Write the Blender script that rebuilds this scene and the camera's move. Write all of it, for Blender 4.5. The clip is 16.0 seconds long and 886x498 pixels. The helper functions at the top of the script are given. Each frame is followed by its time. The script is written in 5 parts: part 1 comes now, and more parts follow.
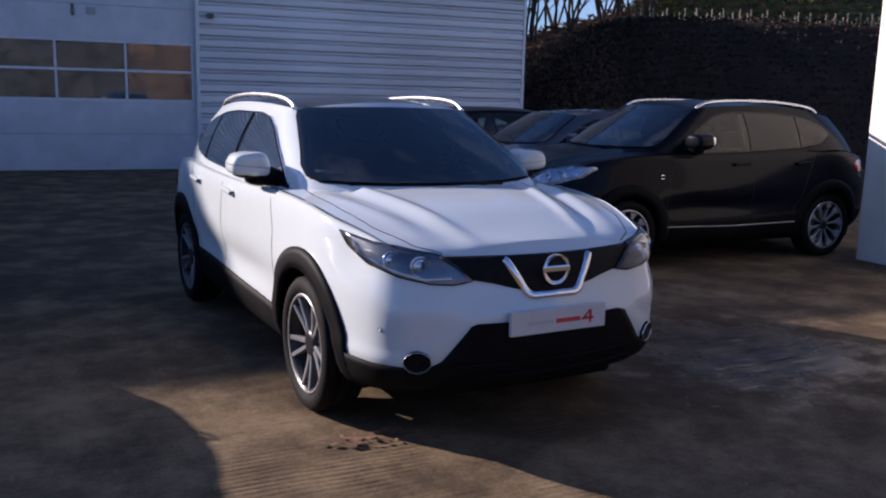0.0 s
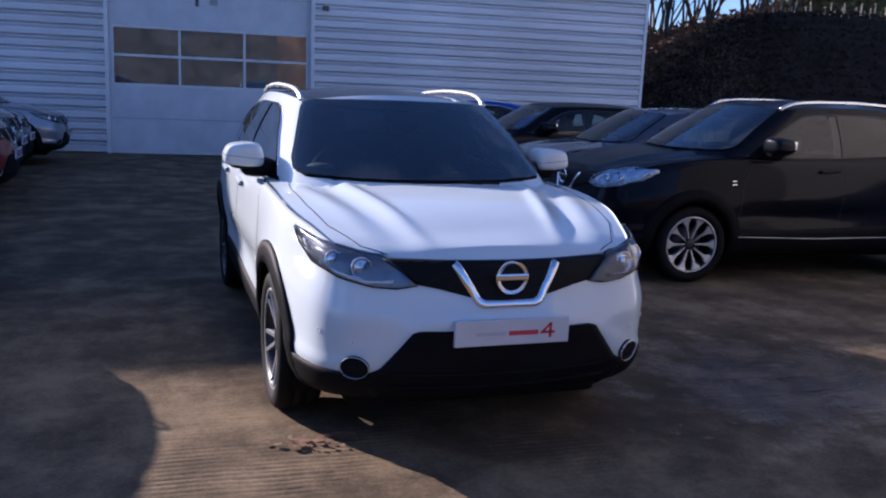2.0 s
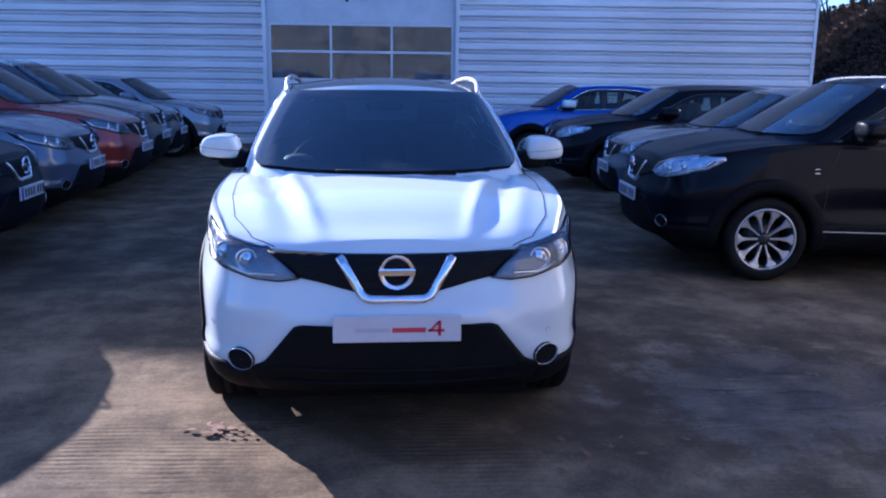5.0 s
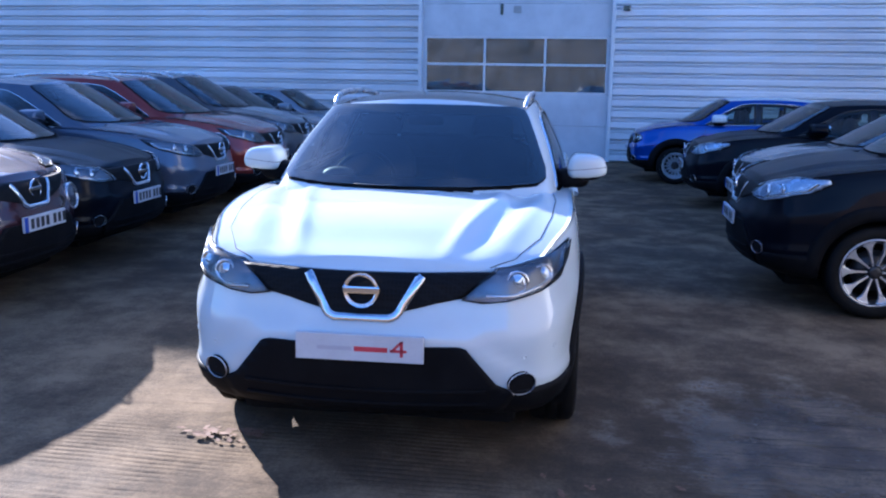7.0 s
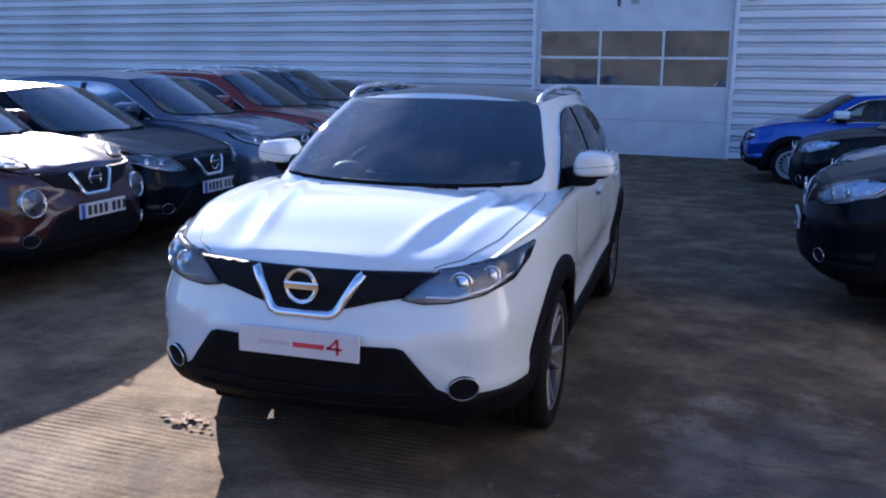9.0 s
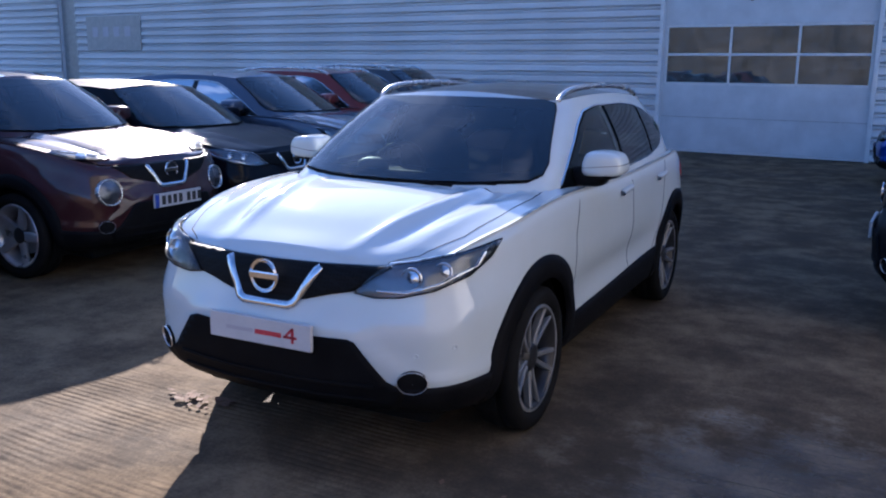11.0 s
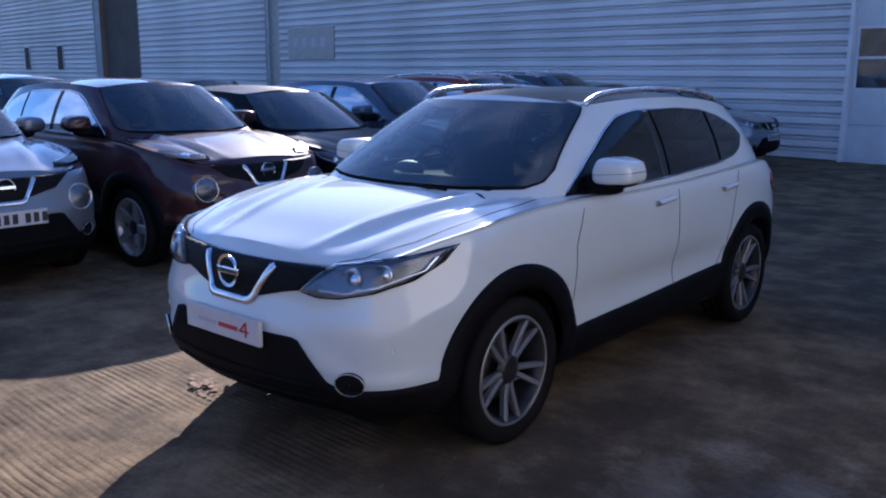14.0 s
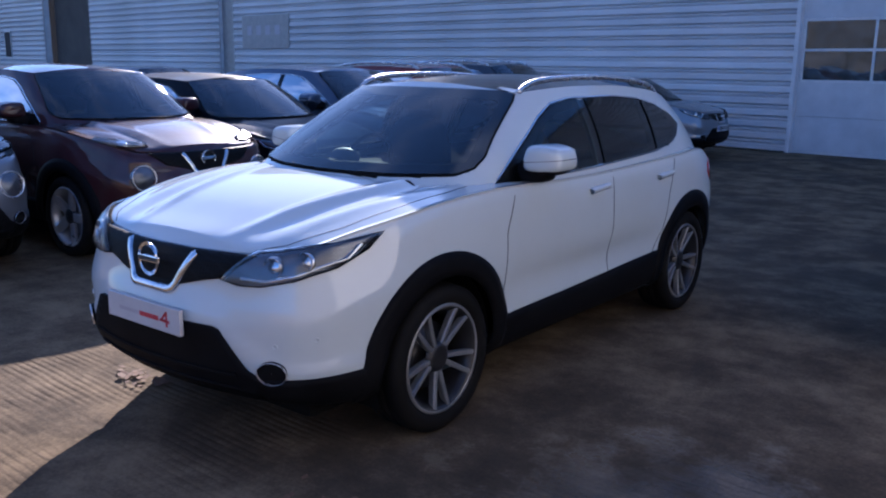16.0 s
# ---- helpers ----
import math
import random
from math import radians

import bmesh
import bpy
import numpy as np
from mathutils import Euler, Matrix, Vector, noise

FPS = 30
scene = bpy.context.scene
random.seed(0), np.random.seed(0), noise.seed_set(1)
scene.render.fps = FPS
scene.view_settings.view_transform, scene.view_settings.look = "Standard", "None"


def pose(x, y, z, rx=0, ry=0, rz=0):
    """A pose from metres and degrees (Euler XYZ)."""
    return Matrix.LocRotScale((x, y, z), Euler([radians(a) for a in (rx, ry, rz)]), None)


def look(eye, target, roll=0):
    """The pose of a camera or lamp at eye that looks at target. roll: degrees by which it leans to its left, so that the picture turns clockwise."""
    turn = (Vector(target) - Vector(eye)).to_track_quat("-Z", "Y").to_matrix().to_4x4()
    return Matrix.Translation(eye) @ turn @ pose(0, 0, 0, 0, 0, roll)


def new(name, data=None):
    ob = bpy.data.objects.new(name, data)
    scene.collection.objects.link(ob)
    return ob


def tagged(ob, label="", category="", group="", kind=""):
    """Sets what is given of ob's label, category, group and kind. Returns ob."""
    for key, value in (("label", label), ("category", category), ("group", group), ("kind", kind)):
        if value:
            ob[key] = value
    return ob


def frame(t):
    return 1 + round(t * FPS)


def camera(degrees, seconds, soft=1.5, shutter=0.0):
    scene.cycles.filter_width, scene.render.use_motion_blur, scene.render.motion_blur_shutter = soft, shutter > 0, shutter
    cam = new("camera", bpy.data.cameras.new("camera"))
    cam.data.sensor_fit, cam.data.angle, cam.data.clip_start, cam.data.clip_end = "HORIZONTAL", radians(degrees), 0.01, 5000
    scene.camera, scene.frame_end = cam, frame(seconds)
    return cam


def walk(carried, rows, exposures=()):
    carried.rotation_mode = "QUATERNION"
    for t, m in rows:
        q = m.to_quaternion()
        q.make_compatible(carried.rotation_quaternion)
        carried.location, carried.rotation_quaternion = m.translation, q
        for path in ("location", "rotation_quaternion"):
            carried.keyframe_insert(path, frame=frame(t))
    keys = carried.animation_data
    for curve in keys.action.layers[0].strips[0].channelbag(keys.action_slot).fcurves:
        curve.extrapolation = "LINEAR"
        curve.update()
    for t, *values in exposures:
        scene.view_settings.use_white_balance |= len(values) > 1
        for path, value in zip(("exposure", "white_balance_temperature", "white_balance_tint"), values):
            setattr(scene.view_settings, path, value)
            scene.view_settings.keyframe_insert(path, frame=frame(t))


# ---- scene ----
from mathutils.bvhtree import BVHTree
from mathutils.geometry import tessellate_polygon

cam = camera(54.2, 16.0, 2.1)
PATH = [
    (0, (-2.292, -3.12, 1.569), (-1.347, -1.391, 1.228), 1.3),
    (0.5, (-2.048, -3.285, 1.583), (-1.213, -1.497, 1.261), 1.3),
    (1, (-1.88, -3.342, 1.577), (-1.101, -1.532, 1.234), 1.7),
    (1.5, (-1.655, -3.274, 1.575), (-0.939, -1.439, 1.23), 2.2),
    (2, (-1.454, -3.262, 1.594), (-0.806, -1.406, 1.23), 2.5),
    (2.5, (-1.206, -3.386, 1.604), (-0.675, -1.491, 1.249), 1.8),
    (3, (-0.989, -3.449, 1.608), (-0.515, -1.541, 1.239), 2.8),
    (3.2, (-0.901, -3.489, 1.623), (-0.446, -1.578, 1.247), 2.3),
    (5.3, (-0.022, -3.361, 1.628), (0.116, -1.407, 1.224), 1.4),
    (5.5, (0.062, -3.319, 1.625), (0.164, -1.362, 1.226), 1.9),
    (6, (0.236, -3.249, 1.64), (0.246, -1.287, 1.256), 1.9),
    (6.5, (0.48, -3.264, 1.643), (0.35, -1.304, 1.268), 0.3),
    (7, (0.722, -3.283, 1.653), (0.487, -1.334, 1.269), 0.9),
    (7.5, (0.873, -3.173, 1.629), (0.581, -1.235, 1.23), 0.1),
    (8, (1.016, -3.046, 1.634), (0.634, -1.123, 1.239), 1.0),
    (8.5, (1.229, -3.02, 1.642), (0.741, -1.12, 1.253), 0.3),
    (9, (1.485, -3.021, 1.664), (0.925, -1.143, 1.262), 0.8),
    (9.5, (1.607, -2.906, 1.638), (0.989, -1.049, 1.229), 1.0),
    (9.7, (1.691, -2.912, 1.654), (1.028, -1.073, 1.237), 1.1),
    (11.8, (2.415, -2.529, 1.671), (1.434, -0.837, 1.253), 0.9),
    (12, (2.438, -2.463, 1.65), (1.434, -0.787, 1.221), 1.2),
    (12.5, (2.55, -2.339, 1.655), (1.481, -0.704, 1.224), 1.6),
    (13, (2.782, -2.258, 1.658), (1.61, -0.689, 1.252), 1.1),
    (13.5, (2.976, -2.179, 1.673), (1.715, -0.676, 1.284), 0.5),
    (14, (3.06, -2.133, 1.656), (1.78, -0.649, 1.259), 0.3),
    (14.5, (3.085, -2.092, 1.654), (1.818, -0.599, 1.247), 0.8),
    (15, (3.12, -2.078, 1.652), (1.863, -0.573, 1.26), 0.7),
    (15.5, (3.136, -2.045, 1.642), (1.893, -0.531, 1.239), 0.7),
    (16, (3.157, -2.018, 1.636), (1.949, -0.48, 1.219), 0.7),
]
walk(cam, [(t, look(eye, target, roll)) for t, eye, target, roll in PATH],
     [(0, 1.22, 5300, 26), (3, 1.9, 4750, 26), (5.5, 2.35, 4500, 24), (7, 2.6, 4600, 20), (9, 2.3, 5000, 20), (12, 2.0, 4950, 20), (14, 1.82, 4900, 22), (16, 1.85, 4900, 24)])

# ---- world, sun ----
SUN_EL, SUN_AZ = 20.8, 41.0          # degrees; azimuth towards -x from +y
world = bpy.data.worlds.new("world")
scene.world = world
world.use_nodes = True
wn = world.node_tree
sky = wn.nodes.new("ShaderNodeTexSky")
sky.sky_type, sky.sun_disc = "NISHITA", False
sky.sun_elevation, sky.sun_rotation = radians(SUN_EL), radians(-SUN_AZ)
sky.air_density, sky.dust_density, sky.ozone_density = 1.0, 0.3, 4.0
wn.nodes["Background"].inputs["Strength"].default_value = 0.050
# broken fair-weather cloud over the whole sky
sky_co, sky_map, cloud, cover, blend = (wn.nodes.new("ShaderNode" + k) for k in ("TexCoord", "Mapping", "TexNoise", "MapRange", "MixRGB"))
sky_map.inputs["Rotation"].default_value = (0, 0, radians(35))
sky_map.inputs["Scale"].default_value = (0.8, 3.0, 2.4)
cloud.inputs["Scale"].default_value, cloud.inputs["Detail"].default_value, cloud.inputs["Roughness"].default_value = 1.7, 5.0, 0.5
cover.inputs["From Min"].default_value, cover.inputs["From Max"].default_value = 0.50, 0.72
cover.inputs["To Max"].default_value = 0.30
blend.inputs["Color2"].default_value = (9.0, 9.3, 10.0, 1)
wn.links.new(sky_co.outputs["Generated"], sky_map.inputs["Vector"])
wn.links.new(sky_map.outputs["Vector"], cloud.inputs["Vector"])
wn.links.new(cloud.outputs["Fac"], cover.inputs["Value"])
wn.links.new(cover.outputs["Result"], blend.inputs["Fac"])
wn.links.new(sky.outputs["Color"], blend.inputs["Color1"])
wn.links.new(blend.outputs["Color"], wn.nodes["Background"].inputs["Color"])
sun_dir = Vector((-math.sin(radians(SUN_AZ)) * math.cos(radians(SUN_EL)), math.cos(radians(SUN_AZ)) * math.cos(radians(SUN_EL)), math.sin(radians(SUN_EL))))
sun = new("sun", bpy.data.lights.new("sun", "SUN"))
sun.data.energy, sun.data.angle, sun.data.color = 4.0, radians(0.55), (1.0, 0.80, 0.55)
sun.matrix_world = look(sun_dir * 60, (0, 0, 0))


# ---- materials ----
def principled(name):
    m = bpy.data.materials.new(name)
    m.use_nodes = True
    return m, m.node_tree, m.node_tree.nodes["Principled BSDF"]


def noise_node(nt, scale, detail=5.0, rough=0.6, coords="Object", stretch=None):
    tc = nt.nodes.new("ShaderNodeTexCoord")
    out = tc.outputs[coords]
    if stretch:
        mp = nt.nodes.new("ShaderNodeMapping")
        mp.inputs["Scale"].default_value = stretch
        nt.links.new(out, mp.inputs["Vector"])
        out = mp.outputs["Vector"]
    n = nt.nodes.new("ShaderNodeTexNoise")
    n.inputs["Scale"].default_value, n.inputs["Detail"].default_value, n.inputs["Roughness"].default_value = scale, detail, rough
    nt.links.new(out, n.inputs["Vector"])
    return n


def ramp(nt, src, stops):
    r = nt.nodes.new("ShaderNodeValToRGB")
    e = r.color_ramp.elements
    while len(e) < len(stops):
        e.new(0.5)
    for el, (p, c) in zip(e, stops):
        el.position = p
        el.color = (*c, 1.0) if len(c) == 3 else c
    nt.links.new(src, r.inputs["Fac"])
    return r


def bump(nt, bsdf, height, strength, distance, after=None):
    b = nt.nodes.new("ShaderNodeBump")
    b.inputs["Strength"].default_value, b.inputs["Distance"].default_value = strength, distance
    nt.links.new(height, b.inputs["Height"])
    if after:
        nt.links.new(after.outputs["Normal"], b.inputs["Normal"])
    nt.links.new(b.outputs["Normal"], bsdf.inputs["Normal"])
    return b


def surface(name, a, b, rough=(0.5, 0.7), metal=0.0, scale=6.0, fine=90.0, relief=0.3, depth=0.002, coat=0.0, stretch=None, coords="Object", vary=0.0, spec=0.5):
    """A surface whose colour wanders between a and b, with broad stains and fine grain."""
    m, nt, bs = principled(name)
    n1 = noise_node(nt, scale, 6, 0.62, coords, stretch)
    n2 = noise_node(nt, fine, 3, 0.7, coords, stretch)
    mix = nt.nodes.new("ShaderNodeMath")
    mix.operation = "MULTIPLY_ADD"
    nt.links.new(n2.outputs["Fac"], mix.inputs[0])
    mix.inputs[1].default_value = 0.35
    nt.links.new(n1.outputs["Fac"], mix.inputs[2])
    col = ramp(nt, mix.outputs[0], [(0.45, a), (0.85, b)])
    last = col.outputs["Color"]
    if vary:
        info = nt.nodes.new("ShaderNodeObjectInfo")
        hsv = nt.nodes.new("ShaderNodeHueSaturation")
        mr = nt.nodes.new("ShaderNodeMapRange")
        mr.inputs["To Min"].default_value, mr.inputs["To Max"].default_value = 1 - vary, 1 + vary
        nt.links.new(info.outputs["Random"], mr.inputs["Value"])
        nt.links.new(mr.outputs["Result"], hsv.inputs["Value"])
        nt.links.new(last, hsv.inputs["Color"])
        last = hsv.outputs["Color"]
    nt.links.new(last, bs.inputs["Base Color"])
    rr = nt.nodes.new("ShaderNodeMapRange")
    rr.inputs["To Min"].default_value, rr.inputs["To Max"].default_value = rough
    nt.links.new(n1.outputs["Fac"], rr.inputs["Value"])
    nt.links.new(rr.outputs["Result"], bs.inputs["Roughness"])
    bs.inputs["Metallic"].default_value = metal
    bs.inputs["Specular IOR Level"].default_value = spec
    bs.inputs["Coat Weight"].default_value = coat
    bs.inputs["Coat Roughness"].default_value = 0.03
    if relief:
        bump(nt, bs, n2.outputs["Fac"], relief, depth)
    return m


def paint(name, a, flake=0.0, rough=0.32, dirt=0.10, coat=1.0, ior=1.5, spec=0.15):
    """Car paint under clear coat, with a thin film of road dirt."""
    m, nt, bs = principled(name)
    n1 = noise_node(nt, 3.5, 6, 0.65)
    n2 = noise_node(nt, 900.0, 2, 0.5)
    dirty = tuple(c * (1 - dirt) + d * dirt for c, d in zip(a, (0.16, 0.13, 0.10)))
    col = ramp(nt, n1.outputs["Fac"], [(0.40, a), (0.80, dirty)])
    nt.links.new(col.outputs["Color"], bs.inputs["Base Color"])
    bs.inputs["Metallic"].default_value = flake
    bs.inputs["Roughness"].default_value = rough
    bs.inputs["Coat Weight"].default_value, bs.inputs["Coat IOR"].default_value = coat, ior
    bs.inputs["Specular IOR Level"].default_value = spec
    rr = nt.nodes.new("ShaderNodeMapRange")
    rr.inputs["To Min"].default_value, rr.inputs["To Max"].default_value = 0.015, 0.08
    nt.links.new(n1.outputs["Fac"], rr.inputs["Value"])
    nt.links.new(rr.outputs["Result"], bs.inputs["Coat Roughness"])
    bump(nt, bs, n2.outputs["Fac"], 0.015, 0.0005)
    return m


def tinted_glass(name, tint, dust=0.03, ior=1.52, wave=0.0):
    """A thin pane: what lies behind shows through the tint, with a mirror gloss on top and a little dust."""
    m = bpy.data.materials.new(name)
    m.use_nodes = True
    nt = m.node_tree
    nt.nodes.remove(nt.nodes["Principled BSDF"])
    out = nt.nodes["Material Output"]
    clear, gloss, film = nt.nodes.new("ShaderNodeBsdfTransparent"), nt.nodes.new("ShaderNodeBsdfGlossy"), nt.nodes.new("ShaderNodeBsdfDiffuse")
    clear.inputs["Color"].default_value = (*tint, 1)
    gloss.inputs["Roughness"].default_value = 0.012
    film.inputs["Color"].default_value = (0.5, 0.5, 0.48, 1)
    if wave:
        ripple = noise_node(nt, 2.5, 2, 0.5)
        b = nt.nodes.new("ShaderNodeBump")
        b.inputs["Strength"].default_value, b.inputs["Distance"].default_value = wave, 0.02
        nt.links.new(ripple.outputs["Fac"], b.inputs["Height"])
        nt.links.new(b.outputs["Normal"], gloss.inputs["Normal"])
    fr = nt.nodes.new("ShaderNodeFresnel")
    fr.inputs["IOR"].default_value = ior
    n = noise_node(nt, 7.0, 6, 0.7)
    mr = nt.nodes.new("ShaderNodeMapRange")
    mr.inputs["From Min"].default_value, mr.inputs["From Max"].default_value = 0.4, 0.8
    mr.inputs["To Min"].default_value, mr.inputs["To Max"].default_value = dust * 0.3, dust * 2
    nt.links.new(n.outputs["Fac"], mr.inputs["Value"])
    m1, m2 = nt.nodes.new("ShaderNodeMixShader"), nt.nodes.new("ShaderNodeMixShader")
    nt.links.new(mr.outputs["Result"], m1.inputs["Fac"])
    nt.links.new(clear.outputs[0], m1.inputs[1])
    nt.links.new(film.outputs[0], m1.inputs[2])
    nt.links.new(fr.outputs[0], m2.inputs["Fac"])
    nt.links.new(m1.outputs[0], m2.inputs[1])
    nt.links.new(gloss.outputs[0], m2.inputs[2])
    nt.links.new(m2.outputs[0], out.inputs["Surface"])
    return m


def grille_mesh():
    m, nt, bs = principled("black honeycomb grille")
    tc = nt.nodes.new("ShaderNodeTexCoord")
    v = nt.nodes.new("ShaderNodeTexVoronoi")
    v.feature, v.inputs["Randomness"].default_value, v.inputs["Scale"].default_value = "DISTANCE_TO_EDGE", 0.15, 60.0
    nt.links.new(tc.outputs["Object"], v.inputs["Vector"])
    col = ramp(nt, v.outputs["Distance"], [(0.05, (0.006, 0.006, 0.007)), (0.16, (0.002, 0.002, 0.002))])
    nt.links.new(col.outputs["Color"], bs.inputs["Base Color"])
    bs.inputs["Roughness"].default_value = 0.6
    bs.inputs["Specular IOR Level"].default_value = 0.15
    bump(nt, bs, v.outputs["Distance"], 0.4, 0.004)
    return m


def yard_ground():
    """Old tamped concrete: stains, oil, damp patches that shine."""
    m, nt, bs = principled("tamped concrete yard")
    tc = nt.nodes.new("ShaderNodeTexCoord")
    big = noise_node(nt, 0.35, 7, 0.6)
    mid = noise_node(nt, 2.2, 8, 0.68)
    grain = noise_node(nt, 60.0, 6, 0.75)
    # colour
    stain = nt.nodes.new("ShaderNodeMath")
    stain.operation = "MULTIPLY_ADD"
    nt.links.new(mid.outputs["Fac"], stain.inputs[0])
    stain.inputs[1].default_value = 0.6
    half = nt.nodes.new("ShaderNodeMath")
    half.operation = "MULTIPLY_ADD"
    nt.links.new(big.outputs["Fac"], half.inputs[0])
    half.inputs[1].default_value = 0.45
    gs = nt.nodes.new("ShaderNodeMath")
    gs.operation = "MULTIPLY"
    nt.links.new(grain.outputs["Fac"], gs.inputs[0])
    gs.inputs[1].default_value = 0.24
    nt.links.new(gs.outputs[0], half.inputs[2])
    nt.links.new(half.outputs[0], stain.inputs[2])
    col = ramp(nt, stain.outputs[0], [(0.44, (0.044, 0.0355, 0.026)), (0.60, (0.093, 0.070, 0.046)), (0.76, (0.230, 0.171, 0.104))])
    nt.links.new(col.outputs["Color"], bs.inputs["Base Color"])
    damp = nt.nodes.new("ShaderNodeMapRange")
    damp.inputs["From Min"].default_value, damp.inputs["From Max"].default_value = 0.40, 0.62
    damp.inputs["To Min"].default_value, damp.inputs["To Max"].default_value = 0.62, 0.92
    nt.links.new(big.outputs["Fac"], damp.inputs["Value"])
    # a trampled wet patch beside the car
    wet = nt.nodes.new("ShaderNodeVectorMath")
    wet.operation = "DISTANCE"
    nt.links.new(tc.outputs["Object"], wet.inputs[0])
    wet.inputs[1].default_value = (2.10, 0.70, 0.0)
    edge = nt.nodes.new("ShaderNodeMath")
    edge.operation = "MULTIPLY_ADD"
    nt.links.new(mid.outputs["Fac"], edge.inputs[0])
    edge.inputs[1].default_value = -3.0
    nt.links.new(wet.outputs["Value"], edge.inputs[2])
    pool = nt.nodes.new("ShaderNodeMapRange")
    pool.inputs["From Min"].default_value, pool.inputs["From Max"].default_value = -1.05, -0.60
    pool.inputs["To Min"].default_value, pool.inputs["To Max"].default_value = 0.22, 1.0
    nt.links.new(edge.outputs[0], pool.inputs["Value"])
    low = nt.nodes.new("ShaderNodeMath")
    low.operation = "MULTIPLY"
    nt.links.new(damp.outputs["Result"], low.inputs[0])
    nt.links.new(pool.outputs["Result"], low.inputs[1])
    nt.links.new(low.outputs[0], bs.inputs["Roughness"])
    shine = nt.nodes.new("ShaderNodeMapRange")
    shine.inputs["From Min"].default_value, shine.inputs["From Max"].default_value = 0.22, 1.0
    shine.inputs["To Min"].default_value, shine.inputs["To Max"].default_value = 0.14, 0.03
    nt.links.new(pool.outputs["Result"], shine.inputs["Value"])
    nt.links.new(shine.outputs["Result"], bs.inputs["Specular IOR Level"])
    bump(nt, bs, grain.outputs["Fac"], 0.6, 0.004)
    return m


M_white = paint("white pearl car paint", (0.60, 0.655, 0.665), 0.0, 0.30, 0.06, ior=1.75, spec=0.0)
M_black = paint("black car paint", (0.0016, 0.0025, 0.006), 0.0, 0.40, 0.002, 0.18, spec=0.06)
M_maroon = paint("dark maroon car paint", (0.040, 0.012, 0.014), 0.12, 0.40, 0.08, spec=0.03)
M_slate = paint("slate blue grey car paint", (0.060, 0.072, 0.095), 0.5, 0.35, 0.08)
M_greyblue = paint("grey blue metallic car paint", (0.085, 0.105, 0.15), 0.5, 0.35, 0.08)
M_red = paint("copper red car paint", (0.19, 0.026, 0.018), 0.45, 0.34, 0.06)
M_grey = paint("graphite grey car paint", (0.07, 0.075, 0.085), 0.5, 0.35, 0.08)
M_silver = paint("silver car paint", (0.42, 0.45, 0.50), 0.6, 0.32, 0.06)
M_pewter = paint("pewter silver car paint", (0.20, 0.22, 0.25), 0.6, 0.34, 0.06)
M_blue = paint("bright blue car paint", (0.010, 0.045, 0.30), 0.4, 0.3, 0.05)
M_plastic = surface("black moulded plastic", (0.004, 0.004, 0.005), (0.009, 0.009, 0.010), (0.5, 0.65), fine=500, relief=0.25, depth=0.001, spec=0.06)
M_gloss = surface("piano black trim", (0.006, 0.006, 0.007), (0.010, 0.010, 0.011), (0.03, 0.08), relief=0.0)
M_seal = surface("black rubber seal", (0.006, 0.006, 0.006), (0.010, 0.010, 0.010), (0.85, 0.95), relief=0.0, spec=0.05)
M_gap = surface("dark shut line", (0.012, 0.012, 0.014), (0.02, 0.02, 0.022), (0.7, 0.8), relief=0.0)
M_rubber = surface("tyre rubber", (0.005, 0.005, 0.005), (0.011, 0.0105, 0.010), (0.65, 0.85), fine=300, relief=0.4, depth=0.001, spec=0.12)
M_chrome = surface("bright chrome", (0.72, 0.73, 0.75), (0.80, 0.80, 0.82), (0.05, 0.14), 1.0, relief=0.0)
M_alloy = surface("machined silver alloy", (0.38, 0.39, 0.41), (0.54, 0.55, 0.57), (0.22, 0.36), 0.6, relief=0.05)
M_greyalloy = surface("satin grey alloy", (0.19, 0.195, 0.20), (0.30, 0.305, 0.315), (0.30, 0.45), 0.5, relief=0.05)
M_clearlamp = surface("pale mirrored lamp bowl", (0.30, 0.36, 0.46), (0.72, 0.80, 0.92), (0.18, 0.35), 0.45, scale=9.0, relief=0.0)
M_darkalloy = surface("dark painted alloy", (0.02, 0.02, 0.022), (0.04, 0.04, 0.042), (0.25, 0.4), 0.4, relief=0.05)
M_rail = surface("satin silver roof rail", (0.60, 0.61, 0.62), (0.70, 0.70, 0.71), (0.22, 0.32), 0.85, relief=0.0)
M_cabin = surface("dark grey cabin trim", (0.014, 0.014, 0.016), (0.03, 0.03, 0.033), (0.8, 0.95), relief=0.2, fine=200, spec=0.1)
# far paler than the cabin trim: sun on the cowl put into the colour
M_dash = surface("dashboard plastic paled for sunlight", (0.22, 0.22, 0.23), (0.32, 0.32, 0.33), (0.5, 0.65), relief=0.2, fine=300)
M_seat = surface("black woven seat cloth", (0.006, 0.006, 0.007), (0.013, 0.013, 0.014), (0.9, 1.0), relief=0.3, fine=600, spec=0.03)
M_glass = tinted_glass("green tinted car glass", (0.50, 0.60, 0.60), 0.005, 2.0)
M_sideglass = tinted_glass("green tinted side glass", (0.52, 0.60, 0.58), 0.02, 1.5)
M_privacy = tinted_glass("dark privacy glass", (0.06, 0.065, 0.07), 0.02, 1.5)
M_lens = tinted_glass("clear lamp lens", (0.90, 0.93, 0.96), 0.02)
# dust film raised here to paint the bluish sky haze on the panes
M_pane = tinted_glass("workshop door glass", (0.30, 0.34, 0.36), 0.13, 2.1, 0.10)
M_lampbase = surface("grey lamp housing", (0.07, 0.075, 0.085), (0.20, 0.21, 0.24), (0.15, 0.3), 0.7, relief=0.0)
